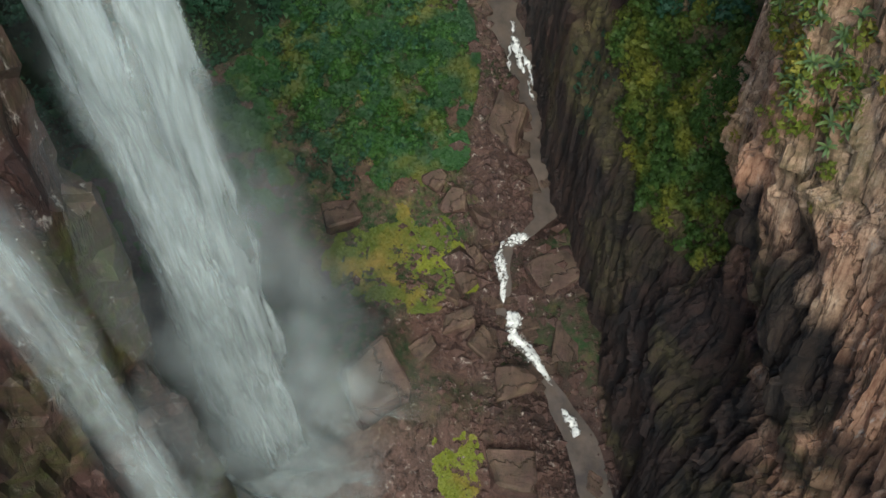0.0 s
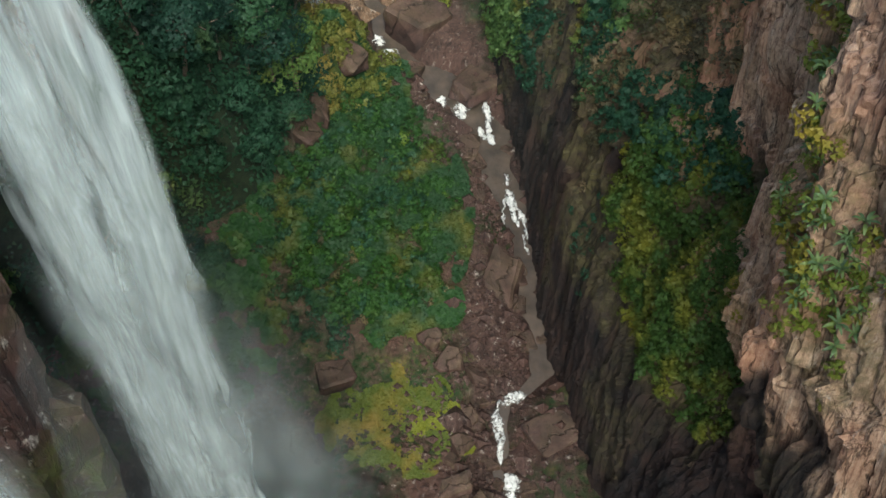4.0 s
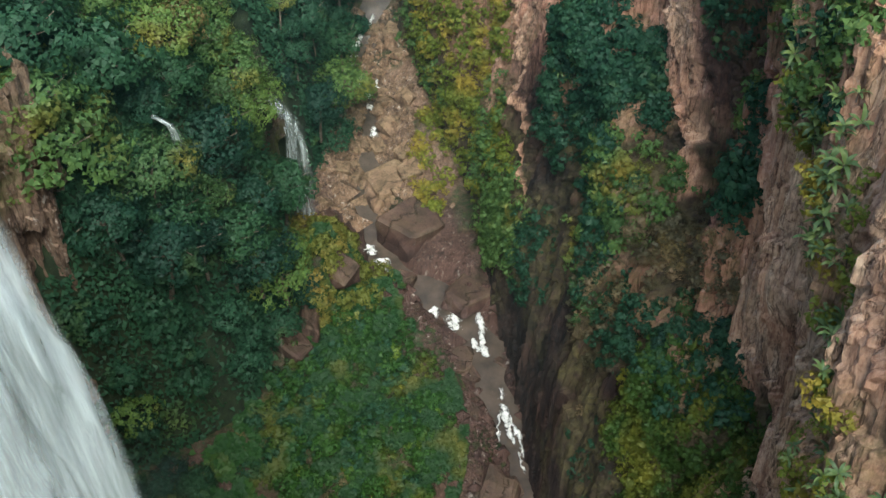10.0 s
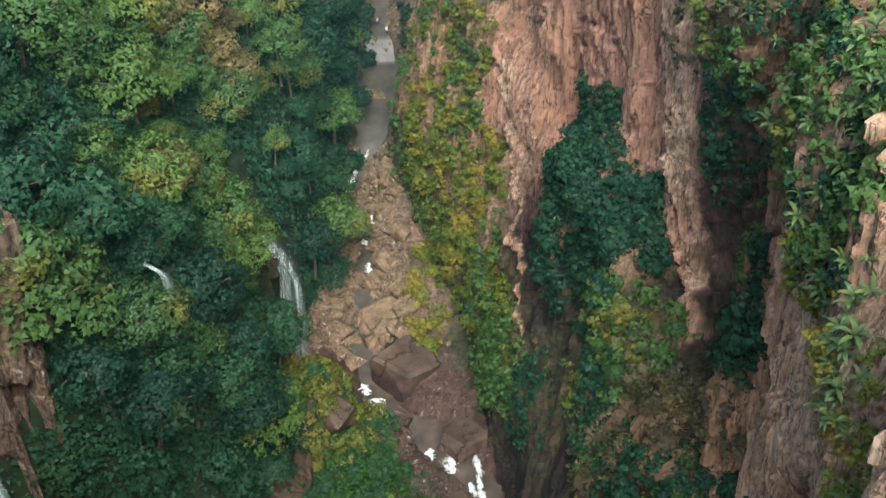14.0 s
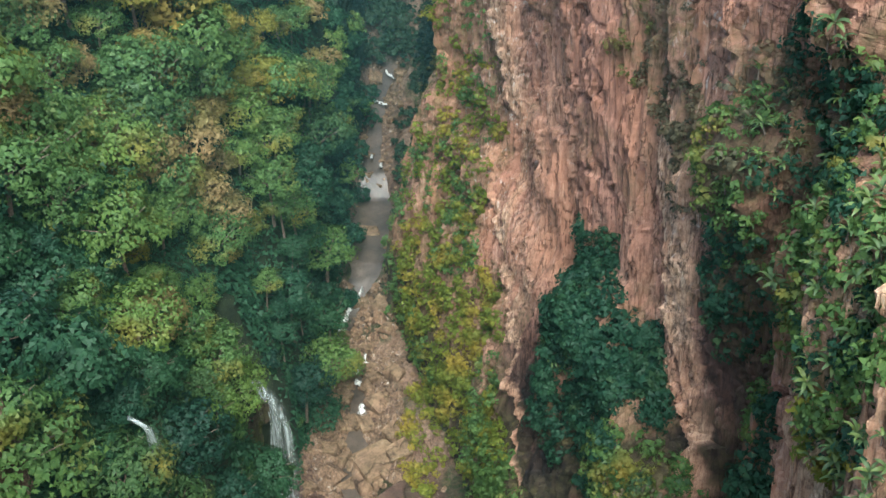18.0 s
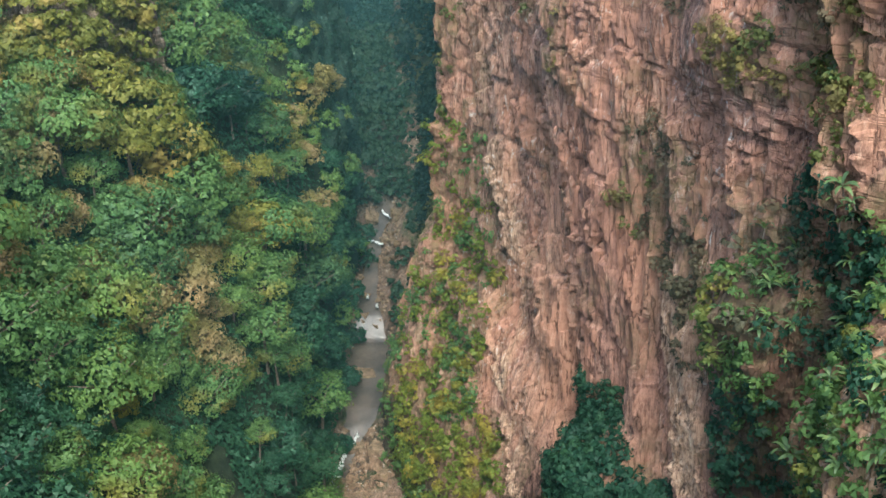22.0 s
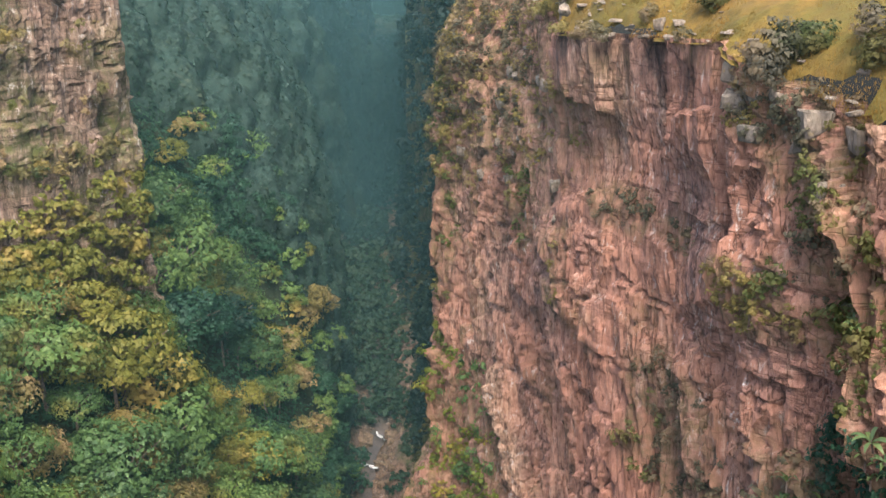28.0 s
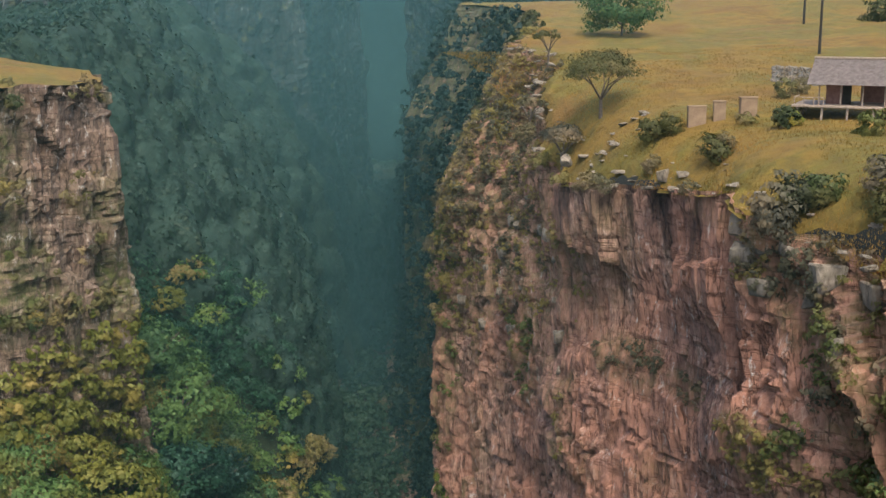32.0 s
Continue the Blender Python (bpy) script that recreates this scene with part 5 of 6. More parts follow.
# ---------------------------------------------------------------- the plateau's things
LEAF_OLIVE = leaf_material("olive_leaves", (0.03, 0.035, 0.012), (0.085, 0.08, 0.025), (0.12, 0.095, 0.03), 0.2)

def grass_tufts(name, count, seed, mat, spots, size, label):
    """Standing dry grass: bent blades in tufts."""
    rng = np.random.default_rng(seed)
    x, y, z = spots(rng, count)
    n = len(x)
    a, h = rng.uniform(0, 6.2832, n), size * rng.uniform(0.5, 1.4, n)
    w, lean = 0.16 * h, h * rng.uniform(0.15, 0.5, n)
    c, s = np.cos(a), np.sin(a)
    base = np.stack([x, y, z - 0.1], 1)
    v = np.stack([base - np.stack([-s * w, c * w, 0 * w], 1), base + np.stack([-s * w, c * w, 0 * w], 1), base + np.stack([c * lean - s * w * 0.3, s * lean + c * w * 0.3, h], 1), base + np.stack([c * lean, s * lean, h * 1.05], 1)], 1)
    tagged(part(name, mesh_of(name, v.reshape(-1, 3), np.arange(4 * n).reshape(n, 4), mat)), label, "grass", kind="stuff")


def plateau_spots(rng, n):
    y = rng.uniform(128, 235, n)
    x = np.interp(y, WALL_Y, WALL_X) + rng.uniform(0, 1, n) ** 1.6 * 55
    keep = fbm(x / 6, y / 6, 91, 3) > -0.25
    x, y = x[keep], y[keep]
    return x, y, plateau_z(x, y) - 0.2


SHRUBS["shrub_olive"] = ([shrub_mesh(650 + k, LEAF_OLIVE, 32, 0.085, 42) for k in range(3)], "olive-green shrub in dry grass at the cliff edge")
SHRUBS["shrub_brown"] = ([shrub_mesh(655 + k, LEAF_BROWN, 30, 0.08, 40) for k in range(2)], "brownish dry shrub in the grass")
SHRUBS["shrub"] = ([shrub_mesh(660 + k, LEAF_SCRUB, 30, 0.085, 40) for k in range(2)], "green leafy shrub on the plateau")
SHRUBS["shrub_dark"] = SHRUBS["shrub_olive"]
BLADE = leaf_material("grass_blades", (0.11, 0.07, 0.012), (0.25, 0.145, 0.025), (0.28, 0.15, 0.035), 0.3, 0.8)
grass_tufts("dry_grass", 60000, 92, BLADE, plateau_spots, 0.22, "tall yellowish dry grass on the plateau")


def top(x, y):
    return float(plateau_z(np.float64(x), np.float64(y))) - 0.25


PALE_ROCKS = [boulder_mesh(560 + k, rock_material("rim_stone", (0.09, 0.075, 0.06), (0.29, 0.24, 0.18), (0.48, 0.42, 0.33), (0.26, 0.2, 0.14)) if k == 0 else bpy.data.materials["rim_stone"], 12) for k in range(3)]
PALE_ROCKS += [block_mesh(570 + k, bpy.data.materials["rim_stone"]) for k in range(5)]


def rim_rock(x, y, size, z=None, high=0.6):
    ob = new("rock", rocks.choice(PALE_ROCKS))
    ob.matrix_world = pose(x, y, (top(x, y) + 0.03 * size if z is None else z + 0.15 * size), rocks.uniform(-14, 14), rocks.uniform(-14, 14), rocks.uniform(0, 360)) @ Matrix.Diagonal((size / 1.3, size / 1.5, size * high / 1.3, 1))
    tagged(ob, "weathered pale grey rock at the cliff edge", "rock", "rocks along the cliff edge")


for k in range(90):
    y = rocks.uniform(131, 240)
    x = float(np.interp(y, WALL_Y, WALL_X)) + rocks.uniform(-0.6, 3.2) + 13 * float(step(205, 235, y))
    rim_rock(x, y, rocks.choice((0.4, 0.5, 0.7, 0.9, 1.4)), None, 0.24)
for y, z, size in ((137, -15, 2.2), (139.5, -17, 2.3), (134, -16, 2.2), (142, -13, 2.2), (145, -13.5, 2.2), (147.5, -15, 2.0), (133, -20, 1.8), (144, -17.5, 1.8), (168, -10.5, 1.2), (131, -22, 2.2), (148, -12.5, 2.6), (149.5, -18, 1.8)):
    rim_rock(rock_face(y, z) + 0.5, y, size, z, 0.8)
for k in range(46):
    y, z = rocks.uniform(188, 232), rocks.uniform(-44, -8)
    rim_rock(rock_face(y, z) + 0.35, y, rocks.uniform(0.6, 1.5), z, 0.9)
for k in range(18):
    rim_rock(25 + rocks.uniform(-4, 5), 184.5 + rocks.uniform(-3, 3), rocks.choice((0.5, 0.7, 0.9, 1.3)), None, 0.2)


def thorn_tree(x, y, height, spread, seed, mat, label, clumps=140, flat=0.42, size=0.25, under=-0.15):
    root = tagged(new("thorn_tree"), label, "tree", "trees on the plateau")
    root.location = (x, y, top(x, y))
    rng = random.Random(seed)
    bm = bmesh.new()
    fork = Vector((rng.uniform(-0.2, 0.2), rng.uniform(-0.2, 0.2), height * 0.3))
    limb(bm, (0, 0, -0.6), fork, height * 0.035, height * 0.028, 7)
    for k in range(5):
        a = k * 1.257 + rng.uniform(-0.3, 0.3)
        mid = fork + Vector((math.cos(a) * spread * 0.28, math.sin(a) * spread * 0.28, height * 0.25))
        limb(bm, fork, mid, height * 0.02, height * 0.014, 6)
        for b in (-0.5, 0.4):
            tip = mid + Vector((math.cos(a + b) * spread * 0.4, math.sin(a + b) * spread * 0.4, height * rng.uniform(0.15, 0.3)))
            limb(bm, mid, tip, height * 0.012, height * 0.004, 5)
    part("trunk", bm_mesh("trunk", bm, BARK), root)
    part("crown", crown_mesh("crown", seed, clumps, 24, spread, size * 0.8, mat, flat, under, 0.24), root, pose(0, 0, height * 0.72))


thorn_tree(25.4, 194, 7.8, 5.4, 901, LEAF_OLIVE, "umbrella-shaped thorn tree with thin olive foliage", 210, 0.55, 0.2)
thorn_tree(20.2, 193, 5.8, 3.6, 902, LEAF_BROWN, "sparse brownish thorn tree at the cliff edge", 90, 0.55, 0.2)
thorn_tree(17.5, 205, 5.2, 2.6, 903, LEAF_BROWN, "small leaning thorn tree at the cliff edge", 18)
thorn_tree(38.6, 250, 6.2, 8.5, 904, LEAF, "dense grey-green tree on the grassland", 260, 0.6, 0.34, -0.9)
thorn_tree(22.5, 226, 5.4, 2.8, 905, LEAF_OLIVE, "small leaning thorn tree on the grassland", 30)
for x, y, r, kind in ((28.6, 176.9, 1.9, "shrub_olive"), (30.4, 176.4, 1.6, "shrub_olive"), (32.4, 163.4, 2.1, "shrub_olive"), (33.8, 164.2, 1.4, "shrub_brown"), (33.0, 143.5, 2.8, "shrub_brown"), (34.8, 143, 2.5, "shrub_olive"), (35.8, 141.5, 2.2, "shrub"), (32, 141.5, 1.7, "shrub_brown"), (40, 136.5, 2.4, "shrub_brown"), (41.5, 135, 2.0, "shrub_dry"), (38.6, 133.6, 2.0, "shrub_olive"), (40.6, 131.6, 2.3, "shrub_brown"), (43, 131, 2.2, "shrub_olive"), (45, 130, 2.0, "shrub_dry"), (42, 128.5, 2.2, "shrub_brown"), (46.5, 127.5, 2.0, "shrub_olive"), (44.5, 133.5, 1.6, "shrub_brown"), (40.6, 166.8, 1.9, "shrub"), (41.8, 167.6, 1.4, "shrub_bright"), (46.4, 157, 1.9, "shrub"), (27.4, 171.5, 1.2, "shrub_brown"),
                      (21, 168, 1.3, "shrub_brown"), (19.8, 172, 1.5, "shrub_brown"), (27, 153, 1.0, "shrub_brown"), (38, 172, 1.2, "shrub_dry"), (19, 186, 1.4, "shrub_dry"), (17.6, 195, 1.4, "shrub_dry"), (16.5, 203, 1.6, "shrub_brown"), (43, 172, 1.4, "shrub"), (47, 186, 1.6, "shrub_dry"), (49.5, 188, 1.4, "shrub_brown"), (90, 262, 3.4, "shrub_dark")):
    shrub_at(kind, x, y, top(x, y) + 0.5 * r, r)

TIMBER = plain_material("weathered_timber", (0.16, 0.12, 0.09), (0.34, 0.27, 0.2), 4.0, 0.85, 0.02)
ROOFING = plain_material("grey_thatch", (0.14, 0.115, 0.1), (0.3, 0.255, 0.23), 2.2, 0.95, 0.12)
CLADDING = plain_material("brown_cladding", (0.13, 0.065, 0.05), (0.24, 0.13, 0.1), 2.0, 0.85, 0.02)
CONCRETE = plain_material("tan_concrete", (0.15, 0.1, 0.062), (0.25, 0.175, 0.105), 1.5, 0.9, 0.03)
GABION = plain_material("grey_stone_fill", (0.06, 0.055, 0.05), (0.26, 0.24, 0.21), 3.0, 0.95, 0.2)
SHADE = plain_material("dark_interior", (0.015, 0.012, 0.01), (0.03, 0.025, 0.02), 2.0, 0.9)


def box(name, size, at, mat, parent, turn=(0, 0, 0), label="", edge=0.02):
    bm = bmesh.new()
    bmesh.ops.create_cube(bm, size=1.0, matrix=Matrix.Diagonal((*size, 1)))
    bmesh.ops.bevel(bm, geom=bm.edges[:], offset=min(edge, min(size) * 0.3), segments=1, affect="EDGES")
    return part(name, bm_mesh(name, bm, mat), parent, pose(*at, *turn), label)


def build_hut():
    """A lodge hut on a raised timber deck; its long side faces the gorge."""
    hut = tagged(new("hut"), "timber lodge hut with grey thatched roof on a raised deck", "hut")
    hut.matrix_world = pose(42.8, 170.5, -4.3, 0, 0, -30)
    box("deck", (15, 7.5, 0.22), (7.3, 3.6, 1.35), TIMBER, hut, label="weathered timber deck")
    for k in range(6):
        box("deck_post", (0.22, 0.22, 2.2), (0.4 + 2.7 * k, 0.2, 0.25), TIMBER, hut)
    for k in range(4):
        box("deck_post", (0.22, 0.22, 2.2), (0.4, 1.9 + 1.7 * k, 0.25), TIMBER, hut)
    box("railing", (0.1, 3.0, 0.1), (0.1, 1.6, 2.3), TIMBER, hut)
    rail = box("railing", (3.2, 0.1, 0.1), (1.7, 0.1, 2.3), TIMBER, hut)
    for k in range(4):
        box("railing_post", (0.09, 0.09, 0.95), (-1.6 + 1.05 * k, 0, -0.45), TIMBER, rail)
    box("wall", (2.6, 0.15, 2.5), (4.4, 2.6, 2.7), CLADDING, hut)
    box("wall", (0.15, 4.0, 2.5), (3.1, 4.6, 2.7), CLADDING, hut)
    box("wall", (8.4, 0.15, 2.5), (10.4, 6.4, 2.7), CLADDING, hut)
    box("wall", (2.4, 0.15, 2.5), (13.4, 2.6, 2.7), CLADDING, hut)
    # Near-black panel in place of the shaded inside of the doorway.
    box("door", (0.95, 0.08, 2.1), (5.3, 2.48, 2.5), SHADE, hut, label="dark panel standing for the shade in an open doorway")
    for k in range(6):
        box("porch_post", (0.16, 0.16, 2.5), (2.6 + 2.3 * k, 0.9, 2.7), TIMBER, hut)
    bm = bmesh.new()
    length, half, rise, thick = 13.6, 4.2, 2.7, 0.28
    rows = 12
    for side in (-1, 1):
        grid = []
        for i in range(29):
            line = []
            for j in range(rows + 1):
                k = j / rows
                sag = 0.05 * noise.noise(Vector((i * 0.6, j * 0.8, side * 5.0)))
                line.append(bm.verts.new((length * i / 28, 4.0 + side * half * (1 - k), 3.75 + rise * k + sag)))
            grid.append(line)
        for i in range(28):
            for j in range(rows):
                f = (grid[i][j], grid[i + 1][j], grid[i + 1][j + 1], grid[i][j + 1])
                bm.faces.new(f if side < 0 else f[::-1])
    bmesh.ops.solidify(bm, geom=bm.faces[:], thickness=thick)
    roof = part("roof", bm_mesh("roof", bm, ROOFING), hut, pose(1.4, 0, 0), "grey weathered thatch")
    box("ridge_cap", (13.7, 0.5, 0.22), (6.8, 4.0, 6.5), TIMBER, roof, label="pale ridge capping")


build_hut()
for x, y, w, h in ((33.4, 175.8, 2.1, 2.1), (36.0, 175.7, 1.4, 2.1), (39.0, 174.6, 2.0, 2.2)):
    block = tagged(new("concrete_block"), "tan concrete pillar standing in dry grass", "pillar", "pillars by the hut")
    block.matrix_world = pose(x, y, top(x, y), 0, 0, rocks.uniform(-12, 12))
    box("shaft", (w, 0.7, h + 0.4), (0, 0, h / 2 - 0.2), CONCRETE, block, edge=0.05)
    box("cap", (w + 0.12, 0.82, 0.14), (0, 0, h + 0.06), CONCRETE, block, label="pale concrete cap")
for k in range(5):
    cage = tagged(new("gabion"), "grey stone-filled gabion in a low wall", "gabion", "gabions behind the hut")
    cage.matrix_world = pose(49.6 + 1.55 * k, 197 - 0.7 * k, top(49.6 + 1.5 * k, 196), 0, 0, -24)
    for j in range(4):
        for i in range(3):
            st = part("stone", rocks.choice(PALE_ROCKS), cage, pose(-0.5 + 0.5 * i, 0, 0.3 + 0.55 * j, rocks.uniform(0, 90), 0, rocks.uniform(0, 360)) @ Matrix.Scale(0.42, 4))
    box("fill", (1.4, 0.8, 2.3), (0, 0.1, 1.05), GABION, cage)


def pole(x, y, height):
    p = tagged(new("utility_pole"), "tall thin dark timber utility pole", "pole", "poles on the plateau")
    p.location = (x, y, top(x, y))
    bm = bmesh.new()
    limb(bm, (0, 0, -0.5), (0, 0, height), 0.24, 0.17, 10)
    part("shaft", bm_mesh("shaft", bm, SHADE), p)
    arm = box("crossarm", (1.8, 0.12, 0.14), (0, 0.15, height - 0.6), TIMBER, p)
    for k in (-0.7, 0, 0.7):
        box("insulator", (0.09, 0.09, 0.2), (k, 0, 0.18), CONCRETE, arm)


pole(64.5, 223, 12)
pole(75.7, 263, 12)


# ---------------------------------------------------------------- bluff top and terraces in the west
def bluff_top():
    ss, ks = np.linspace(0, 1, 60), np.linspace(0, 1, 40)
    s, k = np.meshgrid(ss, ks, indexing="ij")
    px, py = np.interp(s, (0, 0.35, 0.5, 0.62, 0.75, 1), (-130, -66, -52, -50, -53, -62)), np.interp(s, (0, 0.35, 0.5, 0.62, 0.75, 1), (201, 219, 231, 237, 250, 272))
    x, y = px + (-110 - px) * k, py + (275 - py) * k
    z = -3.9 + 4.2 * np.sin(np.minimum(k * 1.9, 1.57)) + 0.4 * fbm(x / 6, y / 6, 95, 3)
    tagged(part("plateau_west", mesh_of("plateau_west", np.stack([x, y, z], -1).reshape(-1, 3), grid_faces(*x.shape, flip=True), GRASS, True)), "domed top of the bluff covered in yellow grass", "grassland", kind="structure")


bluff_top()
tufts = []
for k in range(190):
    s = sower.random()
    px, py = float(np.interp(s, (0, 0.4, 0.7, 1), (-72, -61, -51.5, -51))), float(np.interp(s, (0, 0.4, 0.7, 1), (213, 218, 229, 240)))
    z = sower.choice((-20, -20, -38, -38, -38, -50, -4.0, -54, -30)) + sower.uniform(-2.5, 2.5)
    out = 1.5 + 1.5 * (-z / 30)
    kind = sower.choice(("shrub_dry", "shrub_dry", "shrub_bright", "shrub_brown", "shrub"))
    if k < 36:
        shrub_at(kind, px + 0.4 * out, py - 0.8 * out, z, sower.uniform(0.8, 1.7))
    else:
        tufts.append((px + 0.4 * out, py - 0.8 * out, z, sower.uniform(0.5, 1.3)))
slope_tufts = []
for k in range(170):
    s = sower.random()
    px, py = float(np.interp(s, (0, 0.4, 0.7, 1), (-76, -62, -52, -48))), float(np.interp(s, (0, 0.4, 0.7, 1), (211, 216, 226, 238)))
    out = 2.0 + 4.0 * sower.random()
    slope_tufts.append((px + 0.5 * out, py - 0.7 * out, -36 - 4.2 * out + sower.uniform(-5, 4), sower.uniform(1.0, 2.3)))
bush_mass("bluff_brush", slope_tufts, LEAF_YELLOW, 956, "yellow-green bushes on the lowest terrace of the bluff", 10, 14, 0.2)
bush_mass("bluff_brush", tufts, LEAF_DRY, 955, "dry yellow brush on the terraces of the bluff")


# ---------------------------------------------------------------- the far gorge
def far_canopy():
    """The closed canopy of the far slope: lobed crowns shoulder to shoulder, strewn with leaf sprays."""
    us = np.linspace(0, 110, 900)
    run = np.r_[0, np.cumsum(np.hypot(np.diff(us), np.diff(slope_rise(us, 300.0))))]
    arc = np.arange(0, run[-1], 1.2)
    y, s = np.meshgrid(np.arange(262, 570, 1.2), arc, indexing="ij")
    u = np.interp(s, run, us)
    foot = np.interp(y, FOOT_Y, FOOT_X)
    cap = -4 + 0.12 * np.clip(y - 270, 0, 130) - 70 * step(396, 450, y)
    z = floor_z(foot, y) + slope_rise(u, y)
    z = np.minimum(z, cap - 0.4 * np.maximum(z - cap, 0) ** 0.5)
    sy, ss = y + 2 * fbm(y / 9, s / 9, 964, 2), s + 2 * fbm(y / 9, s / 9, 965, 2)
    crown = np.zeros_like(y)
    for cell, seed in ((9.0, 966), (5.0, 970)):
        for i in (-1, 0, 1):
            for j in (-1, 0, 1):
                cy, cs = np.floor(sy / cell) + i, np.floor(ss / cell) + j
                py, ps = (cy + 0.15 + 0.7 * hash01(cy, cs, seed)) * cell, (cs + 0.15 + 0.7 * hash01(cy, cs, seed + 1)) * cell
                r = cell * (0.5 + 0.25 * hash01(cy, cs, seed + 2))
                high = cell * (0.12 + 0.3 * hash01(cy, cs, seed + 3))
                crown = np.maximum(crown, high * np.sqrt(np.maximum(1 - ((sy - py) ** 2 + (ss - ps) ** 2) / r**2, 0)))
    rise = 1.1 * crown + 0.9 * fbm(y / 4.5, s / 4.5, 974, 3) - 0.6 - 6 * step(300, 276, y)
    grade = (slope_rise(u + 0.2, y) - slope_rise(u, y)) / 0.2 * (z < cap - 1)
    lean = np.sqrt(1 + grade**2)
    p = np.stack([foot - u + rise * grade / lean, y - 0.2 * rise, z + rise * (1 / lean + 0.2)], -1)
    tagged(part("far_woods", mesh_of("far_woods", p.reshape(-1, 3), grid_faces(*y.shape, flip=True), CANOPY_HAZED, True)), "hazy blue-green forest canopy on the far slope", "trees", kind="stuff")
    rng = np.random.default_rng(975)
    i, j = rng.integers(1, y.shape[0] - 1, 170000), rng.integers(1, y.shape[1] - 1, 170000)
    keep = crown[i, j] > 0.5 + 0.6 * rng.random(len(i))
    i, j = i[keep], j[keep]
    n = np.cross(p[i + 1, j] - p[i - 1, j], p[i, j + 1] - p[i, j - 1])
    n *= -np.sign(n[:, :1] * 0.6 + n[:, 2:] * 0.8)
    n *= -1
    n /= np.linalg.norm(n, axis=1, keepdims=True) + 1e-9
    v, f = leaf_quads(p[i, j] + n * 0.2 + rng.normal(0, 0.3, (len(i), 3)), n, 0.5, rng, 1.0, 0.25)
    tagged(part("far_woods", mesh_of("far_woods", v, f, LEAF_HAZED)), "hazy leaf sprays of the far forest", "trees", kind="stuff")


# Canopy colour with the distance haze painted in.
CANOPY_HAZED = plain_material("far_canopy", (0.007, 0.021, 0.015), (0.023, 0.045, 0.031), 0.22, 0.95, 0.5)


def far_forest():
    rng = random.Random(77)
    west, east, near = [], [], []
    for k in range(520):
        y = rng.uniform(314, 470)
        left, right = float(np.interp(y, FOOT_Y, FOOT_X)), rock_face(y, -120)
        west.append((rng.uniform(left, right), y, float(river_z(y)) + rng.uniform(0, 3), rng.uniform(3.0, 5.0)))
    for k in range(60):
        y, side = rng.uniform(246, 316), rng.choice((-1, 1, 1))
        x = float(river_x(y)) + side * rng.uniform(6.5, 12)
        west.append((x, y, float(floor_z(np.float64(x), np.float64(y))) + 0.5, rng.uniform(1.6, 3.0)))
    for k in range(1900):
        y, z = rng.uniform(256, 400), rng.uniform(-150, 6) if k % 3 else rng.uniform(-160, -90)
        if y > 300 and -75 < z < -20 and 378 < y < 398:
            continue
        (near if y < 300 else east).append((rock_face(y, z) - 0.5, y, z, rng.uniform(1.4, 3.0) if y < 300 else rng.uniform(2.2, 4.4)))
    for k in range(420):
        y, z = rng.uniform(386, 520), rng.uniform(-110, 10)
        east.append((rock_face(y, z) - 0.5 if k % 4 else rock_face(y, 5) + rng.uniform(0, 25), y, z if k % 4 else float(np.interp(y, RIM_Y, RIM_Z)), rng.uniform(2.5, 4.5)))
    tagged(part("far_woods", canopy("far_woods", west, LEAF_HAZED, 961, 10, 8, 0.65, 0.2)), "hazy blue-green forest on the far slopes", "trees", kind="stuff")
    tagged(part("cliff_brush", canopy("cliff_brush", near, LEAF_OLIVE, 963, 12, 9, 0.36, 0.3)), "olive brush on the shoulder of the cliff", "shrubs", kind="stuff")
    tagged(part("far_woods", canopy("far_woods", east, LEAF_HAZED, 962, 9, 7, 0.65, 0.2)), "hazy green bushes on the far cliff", "trees", kind="stuff")


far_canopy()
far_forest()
# Bluish rock: the haze before the far cliffs is part of the colour.
HAZED_ROCK = rock_material("hazed_rock", (0.022, 0.03, 0.03), (0.05, 0.062, 0.06), (0.1, 0.108, 0.102), (0.055, 0.062, 0.058), 0.95, (0.018, 0.035, 0.034))
build_wall("cliff_far_west", "far grey cliff band above the forest", ((-150, 330), (-100, 385), (-78, 400), (-60, 430), (-36, 452), (-17, 476), (-20, 520), (-60, 600)), -80, 26, HAZED_ROCK, 971, 220, 110, 4.0, True, 0.8, 0.0, 1.5, 0.15, 0.0)

build_wall("cliff_far_east", "far hazy cliff tower beside the notch", ((30, 520), (14, 470), (4, 452), (3, 436), (9, 424), (30, 410)), -120, 14, HAZED_ROCK, 985, 90, 90, 3.0, False, 0.9, 0.0, 1.0, 0.1, 0.0)
# Hill colour tinted blue-green to paint the haze over the far range.
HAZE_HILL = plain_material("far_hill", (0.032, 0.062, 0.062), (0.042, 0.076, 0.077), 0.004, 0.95)


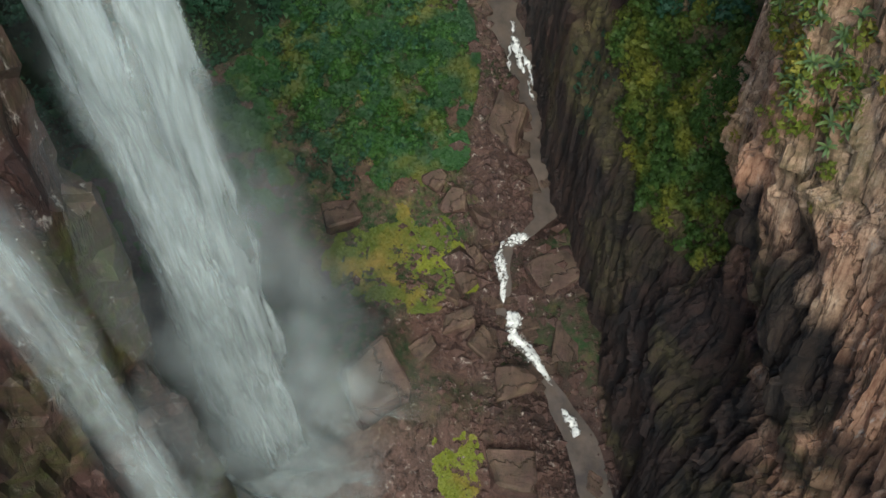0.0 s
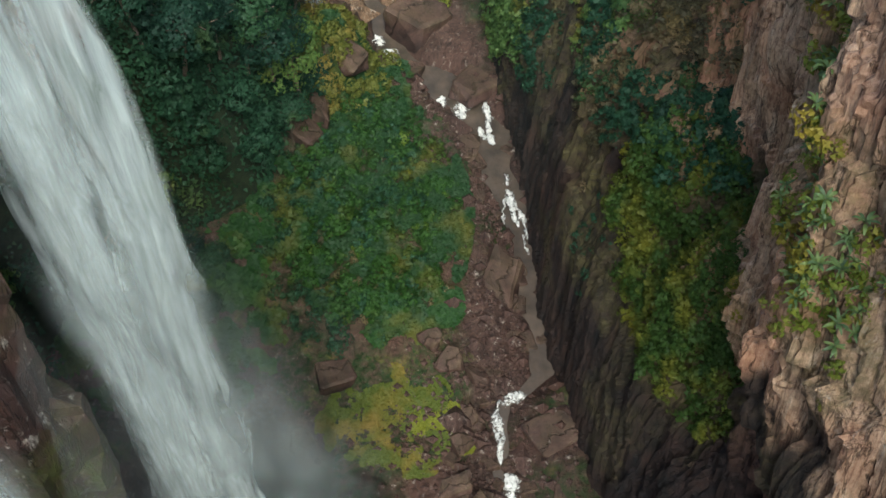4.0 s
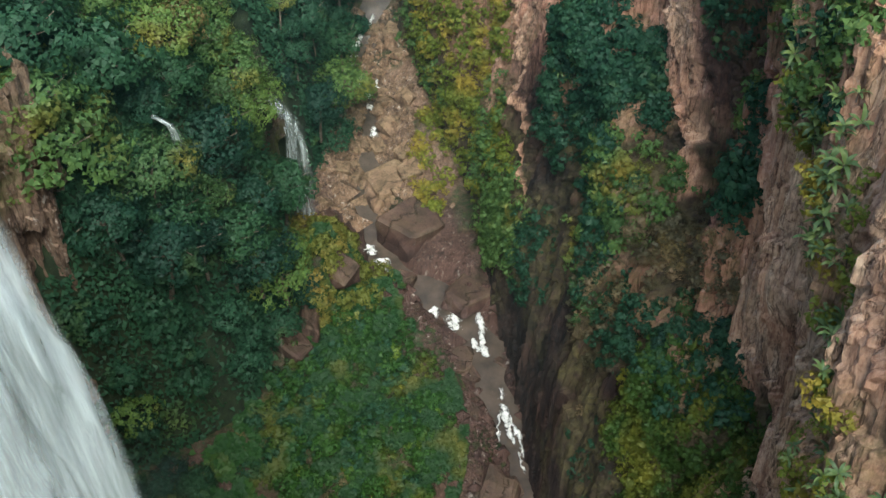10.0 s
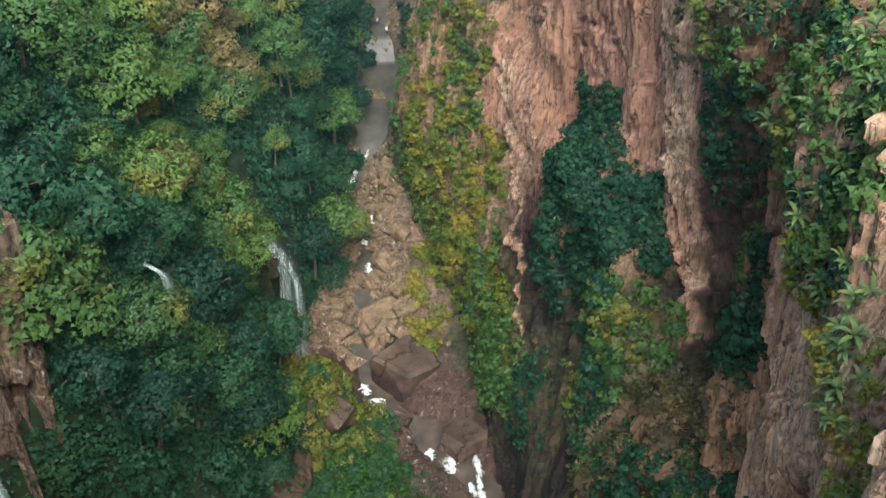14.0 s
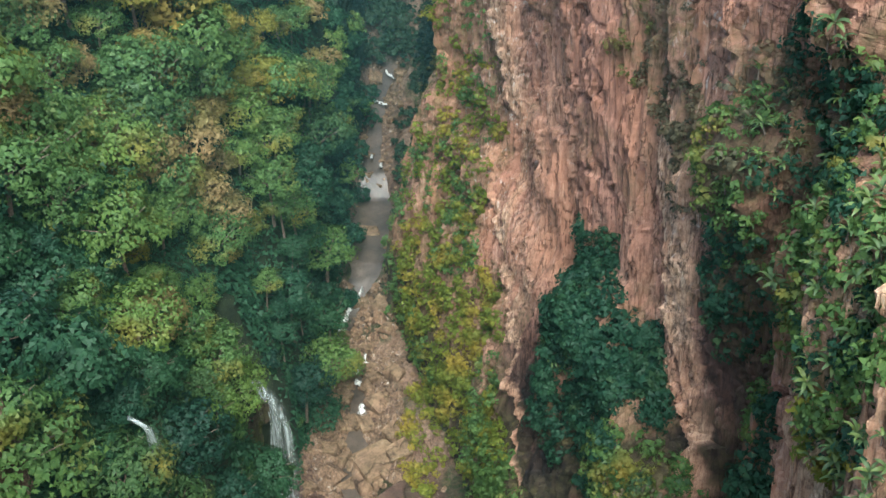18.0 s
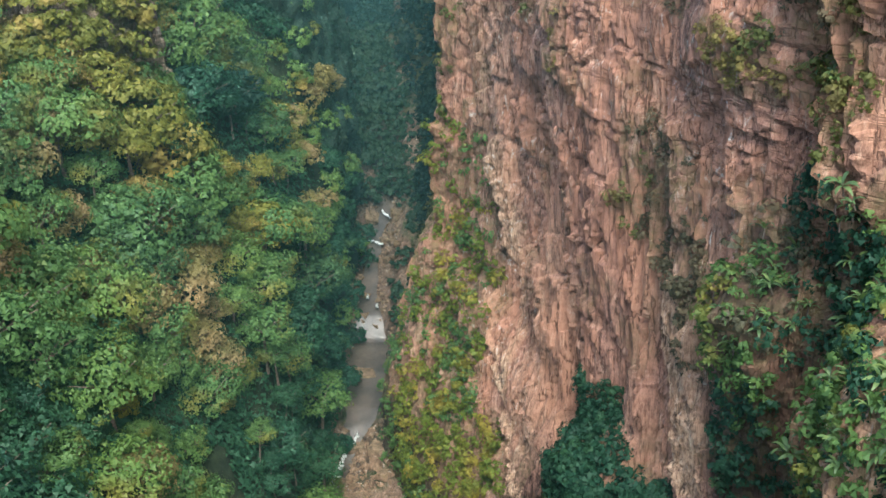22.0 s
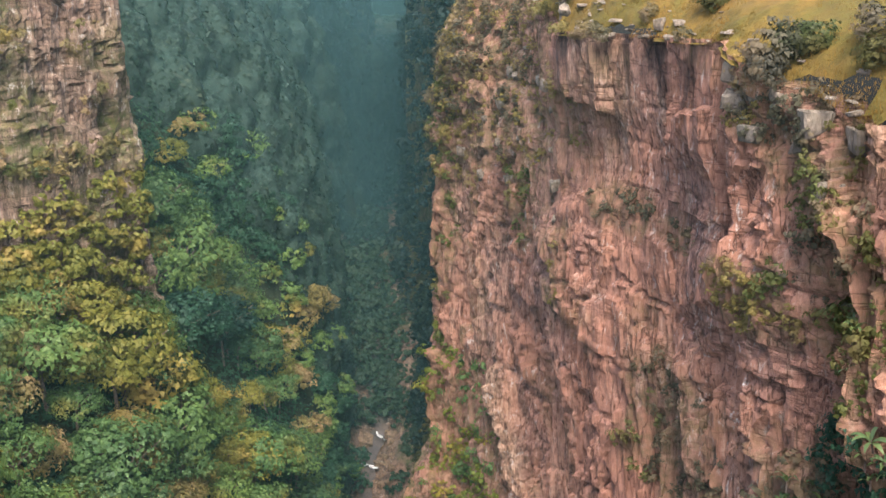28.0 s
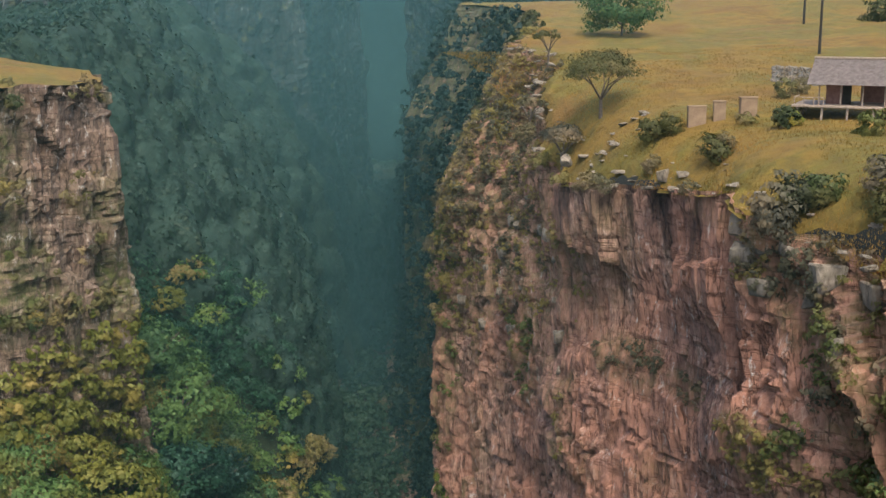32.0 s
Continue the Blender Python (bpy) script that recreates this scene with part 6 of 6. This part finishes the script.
def far_hills():
    """The next range, seen through the notch."""
    x, k = np.meshgrid(np.linspace(-900, 900, 90), np.linspace(0, 1, 12), indexing="ij")
    crest = 70 + 14 * fbm(x / 260, x * 0, 99, 4)
    z = -160 + (crest + 160) * k
    y = 1700 + 260 * k + 40 * fbm(x / 120, k * 2, 98, 3)
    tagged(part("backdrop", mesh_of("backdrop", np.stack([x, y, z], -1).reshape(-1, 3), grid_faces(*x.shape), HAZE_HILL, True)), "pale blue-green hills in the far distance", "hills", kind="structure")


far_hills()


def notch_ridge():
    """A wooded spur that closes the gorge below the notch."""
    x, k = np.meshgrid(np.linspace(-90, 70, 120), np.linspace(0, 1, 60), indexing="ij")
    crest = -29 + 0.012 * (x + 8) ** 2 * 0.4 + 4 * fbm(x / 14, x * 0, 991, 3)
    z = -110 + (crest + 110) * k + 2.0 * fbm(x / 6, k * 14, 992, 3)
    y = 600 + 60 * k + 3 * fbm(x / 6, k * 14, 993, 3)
    tagged(part("far_woods", mesh_of("far_woods", np.stack([x, y, z], -1).reshape(-1, 3), grid_faces(*x.shape), CANOPY_HAZED, True)), "hazy wooded spur closing the gorge", "trees", kind="stuff")


notch_ridge()


# ---------------------------------------------------------------- haze sheets along the gorge
def haze_material():
    m, tree, p = material("gorge_haze", 1.0, 0.0)
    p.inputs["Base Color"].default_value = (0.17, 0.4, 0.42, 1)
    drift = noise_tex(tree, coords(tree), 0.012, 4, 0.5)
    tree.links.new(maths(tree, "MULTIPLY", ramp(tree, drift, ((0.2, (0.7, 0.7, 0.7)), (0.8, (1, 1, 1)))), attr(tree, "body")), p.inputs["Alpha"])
    return m


HAZE = haze_material()
gorge_haze = tagged(new("mist"), "thin blue-green sheets standing in for aerial haze along the gorge", "mist")
# Translucent sheets added as aerial haze; the near ones only lift dark tones.
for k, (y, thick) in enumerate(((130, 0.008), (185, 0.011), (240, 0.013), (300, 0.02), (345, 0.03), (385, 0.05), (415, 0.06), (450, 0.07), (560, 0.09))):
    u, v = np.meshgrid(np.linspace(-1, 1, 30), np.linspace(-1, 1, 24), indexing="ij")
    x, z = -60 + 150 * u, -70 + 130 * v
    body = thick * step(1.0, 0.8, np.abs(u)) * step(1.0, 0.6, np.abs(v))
    part("veil", mesh_of("veil", np.stack([x, y + 6 * fbm(u * 2, v * 2, 940 + k, 2), z], -1).reshape(-1, 3), grid_faces(*x.shape), HAZE, True, body=body), gorge_haze)
